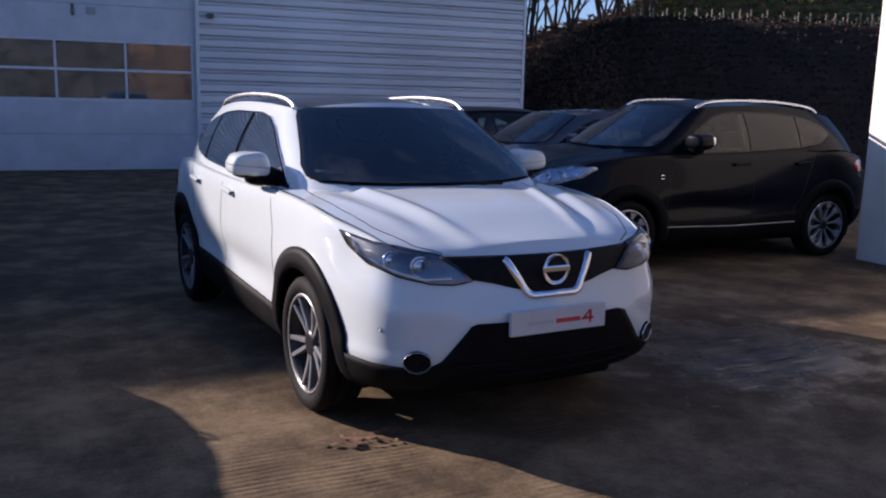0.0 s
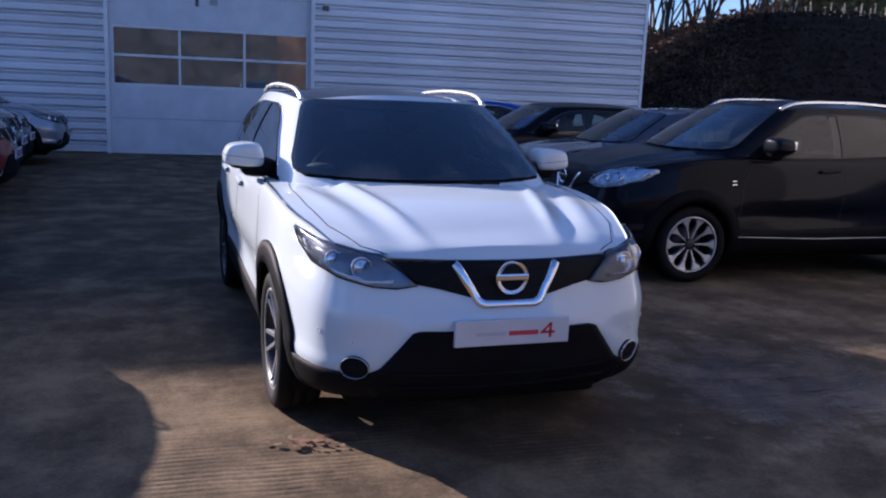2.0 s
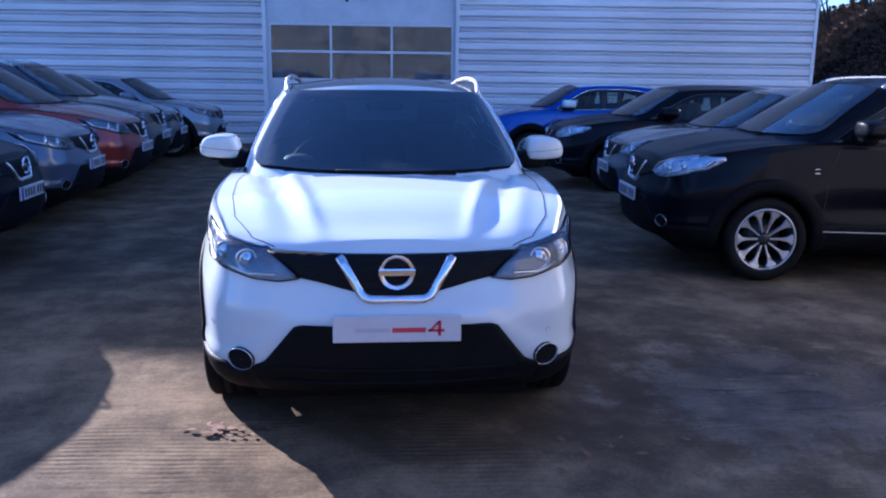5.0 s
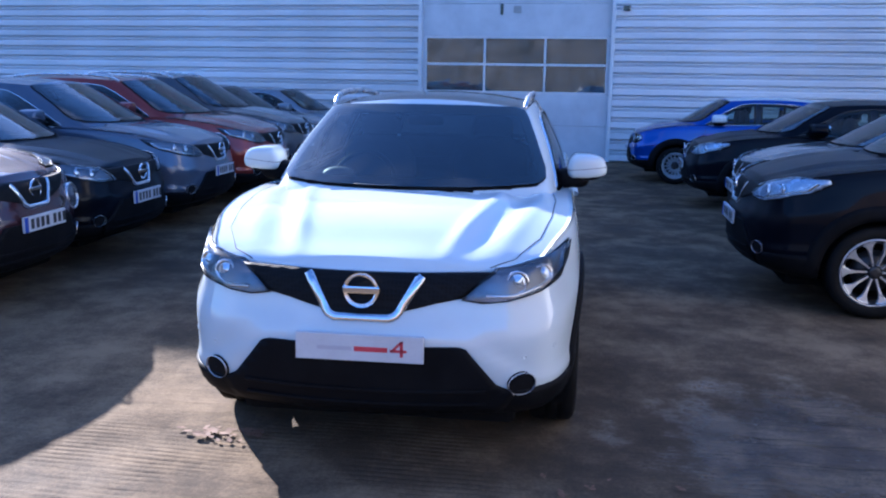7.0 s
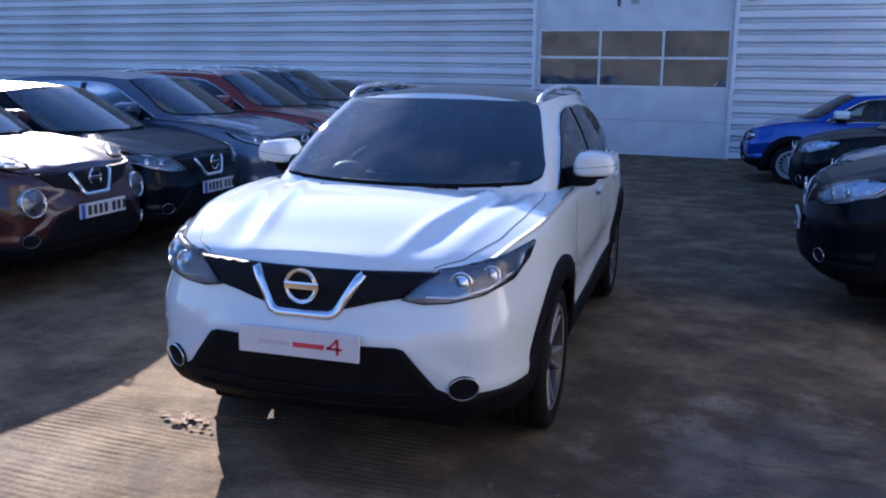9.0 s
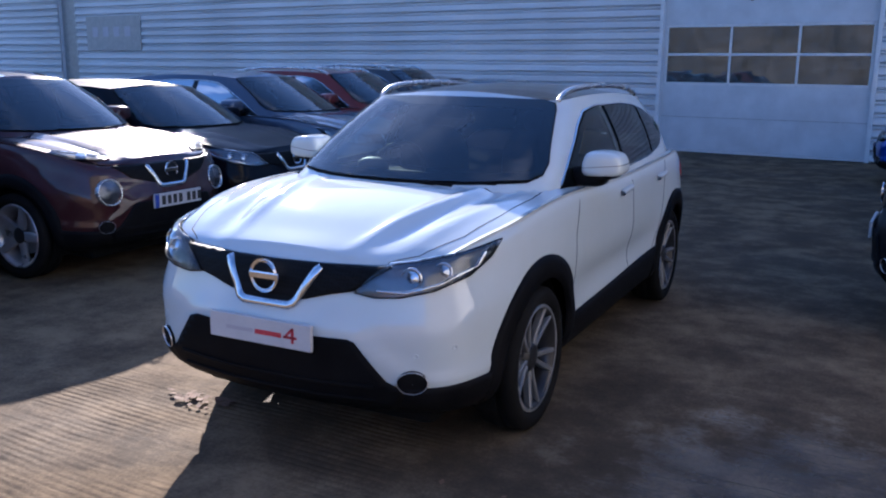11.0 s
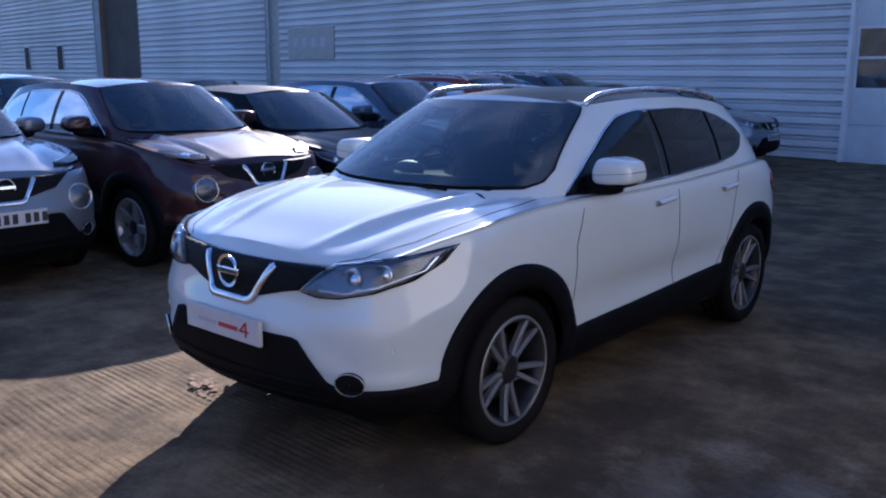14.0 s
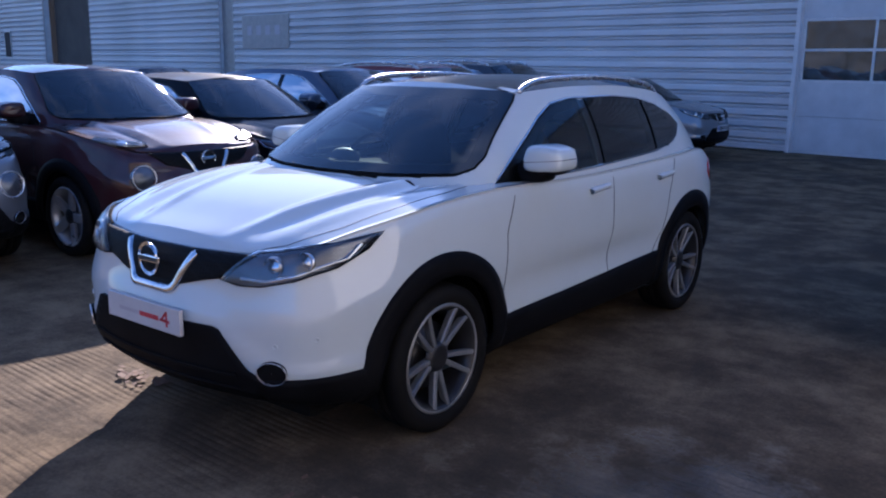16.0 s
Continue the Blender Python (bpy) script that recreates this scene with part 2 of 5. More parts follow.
M_reflector = surface("polished lamp reflector", (0.75, 0.77, 0.80), (0.85, 0.86, 0.88), (0.06, 0.15), 1.0, relief=0.0)
M_redlamp = surface("red lamp plastic", (0.25, 0.008, 0.008), (0.35, 0.012, 0.010), (0.08, 0.15), relief=0.0, coat=1.0)
M_plate = surface("white reflective plate", (0.50, 0.50, 0.52), (0.60, 0.60, 0.61), (0.3, 0.45), relief=0.05)
M_platetext = surface("dark plate lettering", (0.015, 0.015, 0.015), (0.03, 0.03, 0.03), (0.4, 0.5), relief=0.0)
M_paleprint = surface("pale grey print", (0.42, 0.41, 0.45), (0.50, 0.48, 0.52), (0.4, 0.5), relief=0.0)
M_redprint = surface("red print", (0.45, 0.03, 0.05), (0.55, 0.05, 0.07), (0.4, 0.5), relief=0.0)
M_eublue = surface("blue plate strip", (0.02, 0.05, 0.30), (0.03, 0.07, 0.36), (0.4, 0.5), relief=0.0)
M_grille = grille_mesh()
M_mirrorglass = surface("door mirror glass", (0.8, 0.8, 0.8), (0.85, 0.85, 0.85), (0.01, 0.03), 1.0, relief=0.0)
M_ground = yard_ground()
M_clad = surface("pale grey coated steel cladding", (0.50, 0.51, 0.53), (0.70, 0.71, 0.73), (0.38, 0.52), 0.0, scale=1.2, fine=30, relief=0.05, stretch=(0.3, 1, 1.6), vary=0.09)
M_trim = surface("white coated steel trim", (0.55, 0.56, 0.58), (0.66, 0.67, 0.68), (0.4, 0.5), relief=0.05)
M_door = surface("pale grey door panel", (0.44, 0.465, 0.50), (0.58, 0.605, 0.64), (0.4, 0.55), scale=2.0, fine=120, relief=0.1)
# near black: the lack of light indoors is put into the colour
M_dark = surface("near black for an unlit interior", (0.02, 0.02, 0.02), (0.04, 0.038, 0.035), (0.7, 0.9), relief=0.0)
M_cream = surface("cream painted plaster", (0.58, 0.55, 0.48), (0.72, 0.69, 0.62), (0.6, 0.8), scale=1.5, fine=70, relief=0.35, depth=0.003)
# bank soil kept very dark: part of the bank's shade is in this colour
M_soil = surface("bank soil and ivy darkened for shade", (0.026, 0.021, 0.018), (0.055, 0.042, 0.032), (0.9, 1.0), scale=0.8, fine=14, relief=0.8, depth=0.05, spec=0.05)
M_drygrass = surface("dry brown grass", (0.11, 0.062, 0.035), (0.24, 0.145, 0.085), (0.85, 1.0), scale=3, fine=40, relief=0.3, spec=0.1)
M_greengrass = surface("sunlit green hedge leaf", (0.05, 0.075, 0.015), (0.12, 0.15, 0.04), (0.8, 0.95), scale=4, fine=60, relief=0.2, spec=0.15)
# ivy likewise coloured darker than leaf, to deepen the shade on the bank
M_ivy = surface("ivy leaf darkened for shade", (0.022, 0.021, 0.017), (0.050, 0.040, 0.030), (0.9, 1.0), scale=3, fine=60, relief=0.2, spec=0.05)
M_bark = surface("grey brown bark", (0.05, 0.038, 0.030), (0.12, 0.095, 0.075), (0.85, 1.0), scale=8, fine=60, relief=0.6, depth=0.01)
M_timber = surface("weathered fence timber", (0.20, 0.17, 0.13), (0.34, 0.29, 0.23), (0.75, 0.9), scale=5, fine=60, relief=0.3, vary=0.15)
M_brick = surface("mottled brick for pane reflections", (0.020, 0.028, 0.032), (0.125, 0.128, 0.130), (0.8, 0.95), scale=0.7, fine=3, relief=0.3)
M_yardwall = surface("weathered grey render", (0.22, 0.21, 0.20), (0.36, 0.34, 0.31), (0.7, 0.9), scale=0.9, fine=40, relief=0.3)
M_bramble = surface("dead brown bramble", (0.060, 0.043, 0.034), (0.140, 0.100, 0.078), (0.9, 1.0), scale=3, fine=50, relief=0.2, spec=0.1)
M_redbrick = surface("red brick for pane reflections", (0.045, 0.050, 0.055), (0.30, 0.20, 0.135), (0.8, 0.95), scale=0.9, fine=4, relief=0.3)
M_board = surface("faded brown board", (0.36, 0.35, 0.33), (0.46, 0.44, 0.41), (0.6, 0.8), relief=0.1)
# the dimness inside the far doorway is put into this brown
M_dim = surface("brown darkened for a dim interior", (0.07, 0.062, 0.055), (0.12, 0.105, 0.09), (0.8, 0.95), scale=0.8, relief=0.0)
M_roof = surface("grey roof sheet", (0.20, 0.21, 0.22), (0.28, 0.29, 0.30), (0.5, 0.7), relief=0.1)
M_metalgrey = surface("galvanised metal", (0.25, 0.26, 0.27), (0.35, 0.36, 0.37), (0.4, 0.55), 0.6, relief=0.1)
M_leaf = surface("wet brown leaf", (0.10, 0.058, 0.036), (0.25, 0.155, 0.10), (0.75, 0.9), scale=30, fine=200, relief=0.1, spec=0.2)

# ---- mesh helpers ----
def mesh_from(name, verts, faces, mat, smooth=True):
    me = bpy.data.meshes.new(name)
    me.from_pydata([tuple(v) for v in verts], [], [tuple(f) for f in faces])
    me.update()
    if mat:
        me.materials.append(mat)
    if smooth:
        me.polygons.foreach_set("use_smooth", [True] * len(me.polygons))
    return me


def part_mesh(name, me, parent=None, label="", at=None):
    ob = new(name, me)
    if parent:
        ob.parent = parent
    if at:
        ob.matrix_basis = at
    return tagged(ob, label) if label else ob


def part(name, bm, mat, parent=None, label="", smooth=False, at=None):
    me = bpy.data.meshes.new(name)
    bm.to_mesh(me)
    bm.free()
    me.materials.append(mat)
    if smooth:
        me.polygons.foreach_set("use_smooth", [True] * len(me.polygons))
    return part_mesh(name, me, parent, label, at)


def thing(name, label, category, group="", kind="", at=None):
    ob = new(name)
    ob.empty_display_size = 0.2
    if at:
        ob.matrix_basis = at
    return tagged(ob, label, category, group, kind)


def box_bm(lo, hi, bevel=0.0, segments=2, bm=None):
    bm = bm or bmesh.new()
    made = bmesh.ops.create_cube(bm, size=1.0)["verts"]
    lo, hi = Vector(lo), Vector(hi)
    for v in made:
        v.co = Vector((lo[i] + (v.co[i] + 0.5) * (hi[i] - lo[i]) for i in range(3)))
    if bevel:
        edges = list({e for v in made for e in v.link_edges})
        bmesh.ops.bevel(bm, geom=edges, offset=bevel, segments=segments, profile=0.6, affect="EDGES")
    return bm


def lathe_bm(profile, n=40, axis="x"):
    """Turns a profile of (along, radius) about an axis."""
    verts, faces = [], []
    k = len(profile)
    for i in range(n):
        a = 2 * math.pi * i / n
        for s, r in profile:
            p = (s, r * math.cos(a), r * math.sin(a))
            verts.append(p if axis == "x" else (p[1], p[2], p[0]) if axis == "z" else (p[1], p[0], p[2]))
    for i in range(n):
        for j in range(k - 1):
            a, b = i * k + j, ((i + 1) % n) * k + j
            faces.append((a, a + 1, b + 1, b))
    return verts, faces


def tube(points, radius, n=8, squash=1.0):
    """A tube along points, radius a number or one for each point."""
    pts = [Vector(p) for p in points]
    verts, faces = [], []
    for i, p in enumerate(pts):
        d = (pts[min(i + 1, len(pts) - 1)] - pts[max(i - 1, 0)]).normalized()
        side = d.cross(Vector((0, 0, 1)))
        side = side.normalized() if side.length > 1e-4 else Vector((1, 0, 0))
        up = side.cross(d)
        r = radius[i] if isinstance(radius, (list, tuple)) else radius
        for j in range(n):
            a = 2 * math.pi * j / n
            verts.append(p + side * (r * math.cos(a)) + up * (r * squash * math.sin(a)))
    for i in range(len(pts) - 1):
        for j in range(n):
            a, b = i * n + j, i * n + (j + 1) % n
            faces.append((a, b, b + n, a + n))
    faces.append(tuple(range(n))[::-1])
    faces.append(tuple(range((len(pts) - 1) * n, len(pts) * n)))
    return verts, faces


def spline(ctrl, n):
    """Catmull-Rom through control points, n steps a span."""
    c = np.array(ctrl, float)
    c = np.vstack([2 * c[0] - c[1], c, 2 * c[-1] - c[-2]])
    t = np.arange(n) / n
    out = []
    for i in range(1, len(c) - 2):
        p0, p1, p2, p3 = c[i - 1:i + 3]
        for s in t:
            out.append(0.5 * (2 * p1 + (p2 - p0) * s + (2 * p0 - 5 * p1 + 4 * p2 - p3) * s * s + (3 * p1 - p0 - 3 * p2 + p3) * s ** 3))
    out.append(c[-2])
    return np.array(out)


def curve(pts):
    """A smooth function through (x, value) pairs."""
    xs, ys = np.array([p[0] for p in pts], float), np.array([p[1] for p in pts], float)
    m = np.gradient(ys, xs)

    def f(x):
        x = min(max(x, xs[0]), xs[-1])
        i = min(max(int(np.searchsorted(xs, x)) - 1, 0), len(xs) - 2)
        h = xs[i + 1] - xs[i]
        s = (x - xs[i]) / h
        return float(ys[i] * (1 + 2 * s) * (1 - s) ** 2 + m[i] * h * s * (1 - s) ** 2 + ys[i + 1] * s * s * (3 - 2 * s) + m[i + 1] * h * s * s * (s - 1))
    return f


def inside(poly, x, y):
    hit, j = False, len(poly) - 1
    for i in range(len(poly)):
        (xi, yi), (xj, yj) = poly[i], poly[j]
        if (yi > y) != (yj > y) and x < (xj - xi) * (y - yi) / (yj - yi) + xi:
            hit = not hit
        j = i
    return hit


def shrink(poly, d):
    """Moves a closed outline inwards by d (outwards where d is negative)."""
    n = len(poly)
    area = sum(poly[i][0] * poly[(i + 1) % n][1] - poly[(i + 1) % n][0] * poly[i][1] for i in range(n))
    sg = 1 if area > 0 else -1
    out = []
    for i in range(n):
        a, b, c = (Vector(poly[k % n]) for k in (i - 1, i, i + 1))
        e1, e2 = (b - a).normalized(), (c - b).normalized()
        nn = Vector((-(e1.y + e2.y), e1.x + e2.x))
        nn = nn.normalized() if nn.length > 1e-6 else Vector((-e1.y, e1.x))
        k = max(0.45, nn.dot(Vector((-e1.y, e1.x))))
        out.append(tuple(b + nn * (sg * d / k)))
    return out


def caster(tree, view):
    """Throws a point of a flat drawing on to a body: view is front (x, z), rear (x, z), left or right (y, z), top (x, y)."""
    def cast(p):
        u, v = p
        if view == "front":
            o, d = Vector((u, -3, v)), Vector((0, 1, 0))
        elif view == "rear":
            o, d = Vector((u, 9, v)), Vector((0, -1, 0))
        elif view == "left":
            o, d = Vector((3, u, v)), Vector((-1, 0, 0))
        elif view == "right":
            o, d = Vector((-3, u, v)), Vector((1, 0, 0))
        else:
            o, d = Vector((u, v, 4)), Vector((0, 0, -1))
        loc, nor, _, _ = tree.ray_cast(o, d)
        if loc is None:
            near = o + d * (3.2 if view in ("front", "top") else 2.2 if view != "rear" else 4.8)
            loc, nor, _, _ = tree.find_nearest(near)
        if nor.dot(d) > 0:
            nor = -nor
        return loc, nor
    return cast


def patch(outline, cast, offset, size=0.05, skirt=0.012):
    """A skin of the outline lying offset above a body, with a turned-in edge."""
    bm = bmesh.new()
    vs = [bm.verts.new((p[0], p[1], 0)) for p in outline]
    for tri in tessellate_polygon([[Vector((p[0], p[1], 0)) for p in outline]]):
        try:
            bm.faces.new([vs[i] for i in tri])
        except ValueError:
            pass
    for _ in range(5):
        long = [e for e in bm.edges if e.calc_length() > size]
        if not long:
            break
        bmesh.ops.subdivide_edges(bm, edges=long, cuts=1, use_grid_fill=True)
        bmesh.ops.triangulate(bm, faces=[f for f in bm.faces if len(f.verts) > 3])
    rim = [v for v in bm.verts if v.is_boundary]
    border = [e for e in bm.edges if e.is_boundary]
    low = {}
    for v in list(bm.verts):
        loc, nor = cast((v.co.x, v.co.y))
        v.co = loc + nor * offset
        if v in rim:
            low[v] = loc + nor * (offset - skirt)
    if skirt:
        down = {v: bm.verts.new(c) for v, c in low.items()}
        for e in border:
            a, b = e.verts
            if a in down and b in down:
                bm.faces.new((a, b, down[b], down[a]))
    bmesh.ops.recalc_face_normals(bm, faces=bm.faces)
    return bm


def resample(pts, step, closed=False):
    pts = [Vector(p) for p in pts]
    if closed:
        pts.append(pts[0])
    out = []
    for a, b in zip(pts, pts[1:]):
        n = max(1, int(math.ceil((b - a).length / step)))
        out += [a.lerp(b, i / n) for i in range(n)]
    if not closed:
        out.append(pts[-1])
    return out


def band(inner, outer, cast, offset, closed=False, crown=0.0, skirt=0.01, rows=3):
    """A strip between two lines of equal count laid over a body; crown swells its middle."""
    bm = bmesh.new()
    grid = []
    for a, b in zip(inner, outer):
        a, b = Vector(a), Vector(b)
        line = []
        for k in range(rows + 1):
            s = k / rows
            loc, nor = cast(tuple(a.lerp(b, s)))
            line.append((loc, nor, s))
        col = [bm.verts.new(line[0][0] + line[0][1] * (offset - skirt))]
        col += [bm.verts.new(l + n * (offset + crown * math.sin(math.pi * s))) for l, n, s in line]
        col.append(bm.verts.new(line[-1][0] + line[-1][1] * (offset - skirt)))
        grid.append(col)
    count = len(grid)
    for i in range(count if closed else count - 1):
        p, q = grid[i], grid[(i + 1) % count]
        for k in range(len(p) - 1):
            bm.faces.new((p[k], q[k], q[k + 1], p[k + 1]))
    bmesh.ops.recalc_face_normals(bm, faces=bm.faces)
    return bm


def ribbon(line, width, cast, offset, crown=0.0, skirt=0.006, closed=False, step=0.05, rows=2):
    pts = resample(line, step, closed)
    n = len(pts)
    lo, hi = [], []
    for i, p in enumerate(pts):
        a, b = (pts[i - 1], pts[(i + 1) % n]) if closed else (pts[max(i - 1, 0)], pts[min(i + 1, n - 1)])
        d = (b - a).normalized()
        nn = Vector((-d.y, d.x))
        w = width(i / max(1, n - 1)) if callable(width) else width
        lo.append(p - nn * w / 2)
        hi.append(p + nn * w / 2)
    return band(lo, hi, cast, offset, closed, crown, skirt, rows)


def step_up(v):
    """A soft step from 0 to 1 over about -2 to 2."""
    return 1 / (1 + math.exp(-min(30, max(-30, v * 2))))


def flip(outline):
    return [(-x, z) for x, z in outline][::-1]


def arc(cy, cz, r, a0, a1, n):
    return [(cy + r * math.cos(radians(a0 + (a1 - a0) * i / n)), cz + r * math.sin(radians(a0 + (a1 - a0) * i / n))) for i in range(n + 1)]


def egg_bm(centre, radii, power=2.6, n=20, m=14):
    """A rounded block: a superellipsoid."""
    def sp(v, p):
        return math.copysign(abs(v) ** (2 / p), v)
    verts, faces = [], []
    for j in range(m + 1):
        b = -math.pi / 2 + math.pi * j / m
        for i in range(n):
            a = 2 * math.pi * i / n
            verts.append((centre[0] + radii[0] * sp(math.cos(b), power) * sp(math.cos(a), power), centre[1] + radii[1] * sp(math.cos(b), power) * sp(math.sin(a), power), centre[2] + radii[2] * sp(math.sin(b), power)))
    for j in range(m):
        for i in range(n):
            faces.append((j * n + i, j * n + (i + 1) % n, (j + 1) * n + (i + 1) % n, (j + 1) * n + i))
    return verts, faces


# ---- wheels ----
def wheel_meshes(r_tyre, r_rim, width, style):
    """Tyre, rim barrel and spokes, centred, the outer face towards +x."""
    h = width / 2
    tyre = [(-h * 0.72, r_rim - 0.004), (-h * 0.95, r_rim + 0.02), (-h, (r_rim + r_tyre) / 2), (-h * 0.93, r_tyre - 0.02), (-h * 0.78, r_tyre - 0.004), (-h * 0.30, r_tyre), (-h * 0.28, r_tyre - 0.008), (-h * 0.22, r_tyre - 0.008), (-h * 0.20, r_tyre), (h * 0.20, r_tyre), (h * 0.22, r_tyre - 0.008), (h * 0.28, r_tyre - 0.008), (h * 0.30, r_tyre), (h * 0.78, r_tyre - 0.004), (h * 0.93, r_tyre - 0.02), (h, (r_rim + r_tyre) / 2), (h * 0.95, r_rim + 0.02), (h * 0.80, r_rim + 0.002), (h * 0.72, r_rim - 0.004)]
    tv, tf = lathe_bm(tyre, 56)
    rim = [(-h * 0.8, r_rim - 0.02), (-h * 0.2, r_rim - 0.045), (h * 0.5, r_rim - 0.035), (h * 0.74, r_rim - 0.022), (h * 0.86, r_rim - 0.012), (h * 0.88, r_rim), (h * 0.80, r_rim + 0.006)]
    rv, rf = lathe_bm(rim, 56)
    disc = [(0.0, 0.02), (0.0, r_rim * 0.62), (-0.02, r_rim * 0.62)]
    dv, df = lathe_bm(disc, 32)
    bm = bmesh.new()
    count = {"twin": 10, "petal": 10, "star": 5, "multi": 16}[style]
    for i in range(count):
        a = 2 * math.pi * i / count
        if style == "twin":
            a += (0.11 if i % 2 else -0.11)
        r0, r1 = 0.05, r_rim - 0.012
        w0, w1 = {"twin": (0.013, 0.012), "petal": (0.0085, 0.058), "star": (0.04, 0.03), "multi": (0.012, 0.012)}[style]
        flare = [(.50, .05), (.68, .16), (.82, .42), (.92, .76)] if style == "petal" else [(.72, .5)]
        prof = [(r0, w0 * 0.9, h * 0.62), (r0 + (r1 - r0) * 0.35, w0, h * 0.66)] + [(r0 + (r1 - r0) * q, w0 + (w1 - w0) * g, h * (.62 + .19 * q)) for q, g in flare] + [(r1, w1, h * 0.84)]
        rows = []
        for r, w, x in prof:
            ring = []
            for dx, dw in ((-0.035, 0.8), (-0.006, 1.0), (0.0, 0.72), (0.0, -0.72), (-0.006, -1.0), (-0.035, -0.8)):
                t = dw * w
                ring.append(bm.verts.new((x + dx, r * math.cos(a) - t * math.sin(a), r * math.sin(a) + t * math.cos(a))))
            rows.append(ring)
        for p, q in zip(rows, rows[1:]):
            for k in range(6):
                bm.faces.new((p[k], p[(k + 1) % 6], q[(k + 1) % 6], q[k]))
    bmesh.ops.recalc_face_normals(bm, faces=bm.faces)
    spokes = bpy.data.meshes.new("spokes")
    bm.to_mesh(spokes)
    bm.free()
    bright = M_greyalloy if style == "twin" else M_alloy
    spokes.materials.append(bright)
    cap = 0.7 if style == "petal" else 1.0
    hub = [(h * 0.45, 0.075 * cap), (h * 0.62, 0.066 * cap), (h * 0.68, 0.05 * cap), (h * 0.69, 0.03 * cap), (h * 0.70, 0.001)]
    hv, hf = lathe_bm(hub, 28)
    return {"tyre": mesh_from("tyre", tv, tf, M_rubber), "rim": mesh_from("rim", rv, rf, M_alloy if style in ("star", "multi") else M_darkalloy), "disc": mesh_from("brake_disc", dv, df, M_darkalloy if style in ("petal", "twin") else M_metalgrey), "spokes": spokes, "hub": mesh_from("hub", hv, hf, M_darkalloy), "lip": mesh_from("rim_lip", *lathe_bm([(h * 0.84, r_rim - 0.013), (h * 0.885, r_rim - 0.008), (h * 0.885, r_rim + 0.002), (h * 0.82, r_rim + 0.006)], 56), bright)}


def add_wheel(parent, ms, at):
    hub = part_mesh("wheel", ms["hub"], parent, at=at)
    for key in ("tyre", "rim", "spokes", "disc", "lip"):
        part_mesh({"disc": "brake_disc", "lip": "rim_lip"}.get(key, key), ms[key], hub, {"spokes": "alloy spokes", "tyre": "black rubber tyre"}.get(key, ""))
    return hub


# ---- cars ----
PLAN = [(0, .006), (.2, .013), (.4, .044), (.58, .088), (.715, .158), (.806, .285), (.862, .52), (.888, .9), (.893, 1.4), (.896, 2.0), (.898, 2.7), (.902, 3.3), (.895, 3.7), (.84, 4.05), (.74, 4.24), (.55, 4.33), (.28, 4.37), (0, 4.38)]
GLASSBASE = [(0, .98), (.25, 1.00), (.50, 1.06), (.67, 1.15), (.752, 1.28), (.80, 1.6), (.825, 2.0), (.838, 2.6), (.828, 3.2), (.795, 3.7), (.69, 4.08), (.5, 4.24), (.25, 4.29), (0, 4.30)]
ROOFEDGE = [(0, 1.80), (.2, 1.81), (.40, 1.835), (.53, 1.875), (.585, 1.95), (.608, 2.15), (.620, 2.4), (.626, 2.8), (.618, 3.2), (.598, 3.55), (.53, 3.82), (.38, 3.92), (.2, 3.95), (0, 3.96)]
SHOULDER = [(0.0, .885), (.05, .89), (.11, .90), (.3, .945), (.56, .998), (.9, 1.046), (1.3, 1.066), (2.0, 1.052), (2.7, 1.06), (3.3, 1.08), (3.8, 1.09), (4.1, 1.04), (4.38, .97)]
SPINE = [(0.0, .882), (.05, .904), (.11, .924), (.3, .972), (.48, 1.020), (.6, 1.045), (.75, 1.069), (1.0, 1.098), (1.3, 1.115), (2.0, 1.06), (3.8, 1.10), (4.2, 1.06), (4.38, .97)]
ROOFZ = [(1.8, 1.485), (2.1, 1.51), (2.6, 1.525), (3.2, 1.505), (3.6, 1.46), (3.96, 1.39)]
# height fraction, inset, extra inset at the nose, extra at the tail
ROWS = [(0.0, .11, .07, .06), (.04, .05, .045, .03), (.14, .018, .004, .01), (.27, .006, -.014, 0), (.30, .0055, -.016, 0), (.335, .005, -.018, 0), (.37, .0045, -.020, 0), (.42, .004, -.022, 0), (.46, .003, -.022, 0), (.50, .0015, -.022, 0), (.56, 0, -.022, 0), (.62, 0, -.016, .002), (.68, .002, .000, .004), (.78, .008, .016, .012), (.86, .012, .022, .02), (.93, .020, .028, .03), (.98, .032, .034, .05), (1.0, .044, .046, .07)]
WINDSCREEN = [(-.66, 1.128), (-.4, 1.118), (0, 1.115), (.4, 1.118), (.66, 1.128), (.693, 1.150), (.690, 1.19), (.632, 1.33), (.582, 1.44), (.560, 1.472), (.51, 1.486), (.25, 1.493), (0, 1.495), (-.25, 1.493), (-.51, 1.486), (-.560, 1.472), (-.582, 1.44), (-.632, 1.33), (-.690, 1.19), (-.693, 1.150)]
WIN_FRONT = [(1.45, 1.077), (1.67, 1.207), (1.93, 1.350), (2.09, 1.415), (2.28, 1.440), (2.35, 1.440), (2.35, 1.097)]
WIN_REAR = [(2.44, 1.100), (2.44, 1.443), (2.80, 1.440), (3.09, 1.420), (3.09, 1.127)]
WIN_QUARTER = [(3.15, 1.132), (3.15, 1.413), (3.33, 1.380), (3.51, 1.320), (3.59, 1.262), (3.49, 1.192), (3.35, 1.152)]
REARGLASS = [(-.58, 1.18), (0, 1.165), (.58, 1.18), (.50, 1.40), (0, 1.425), (-.50, 1.40)]
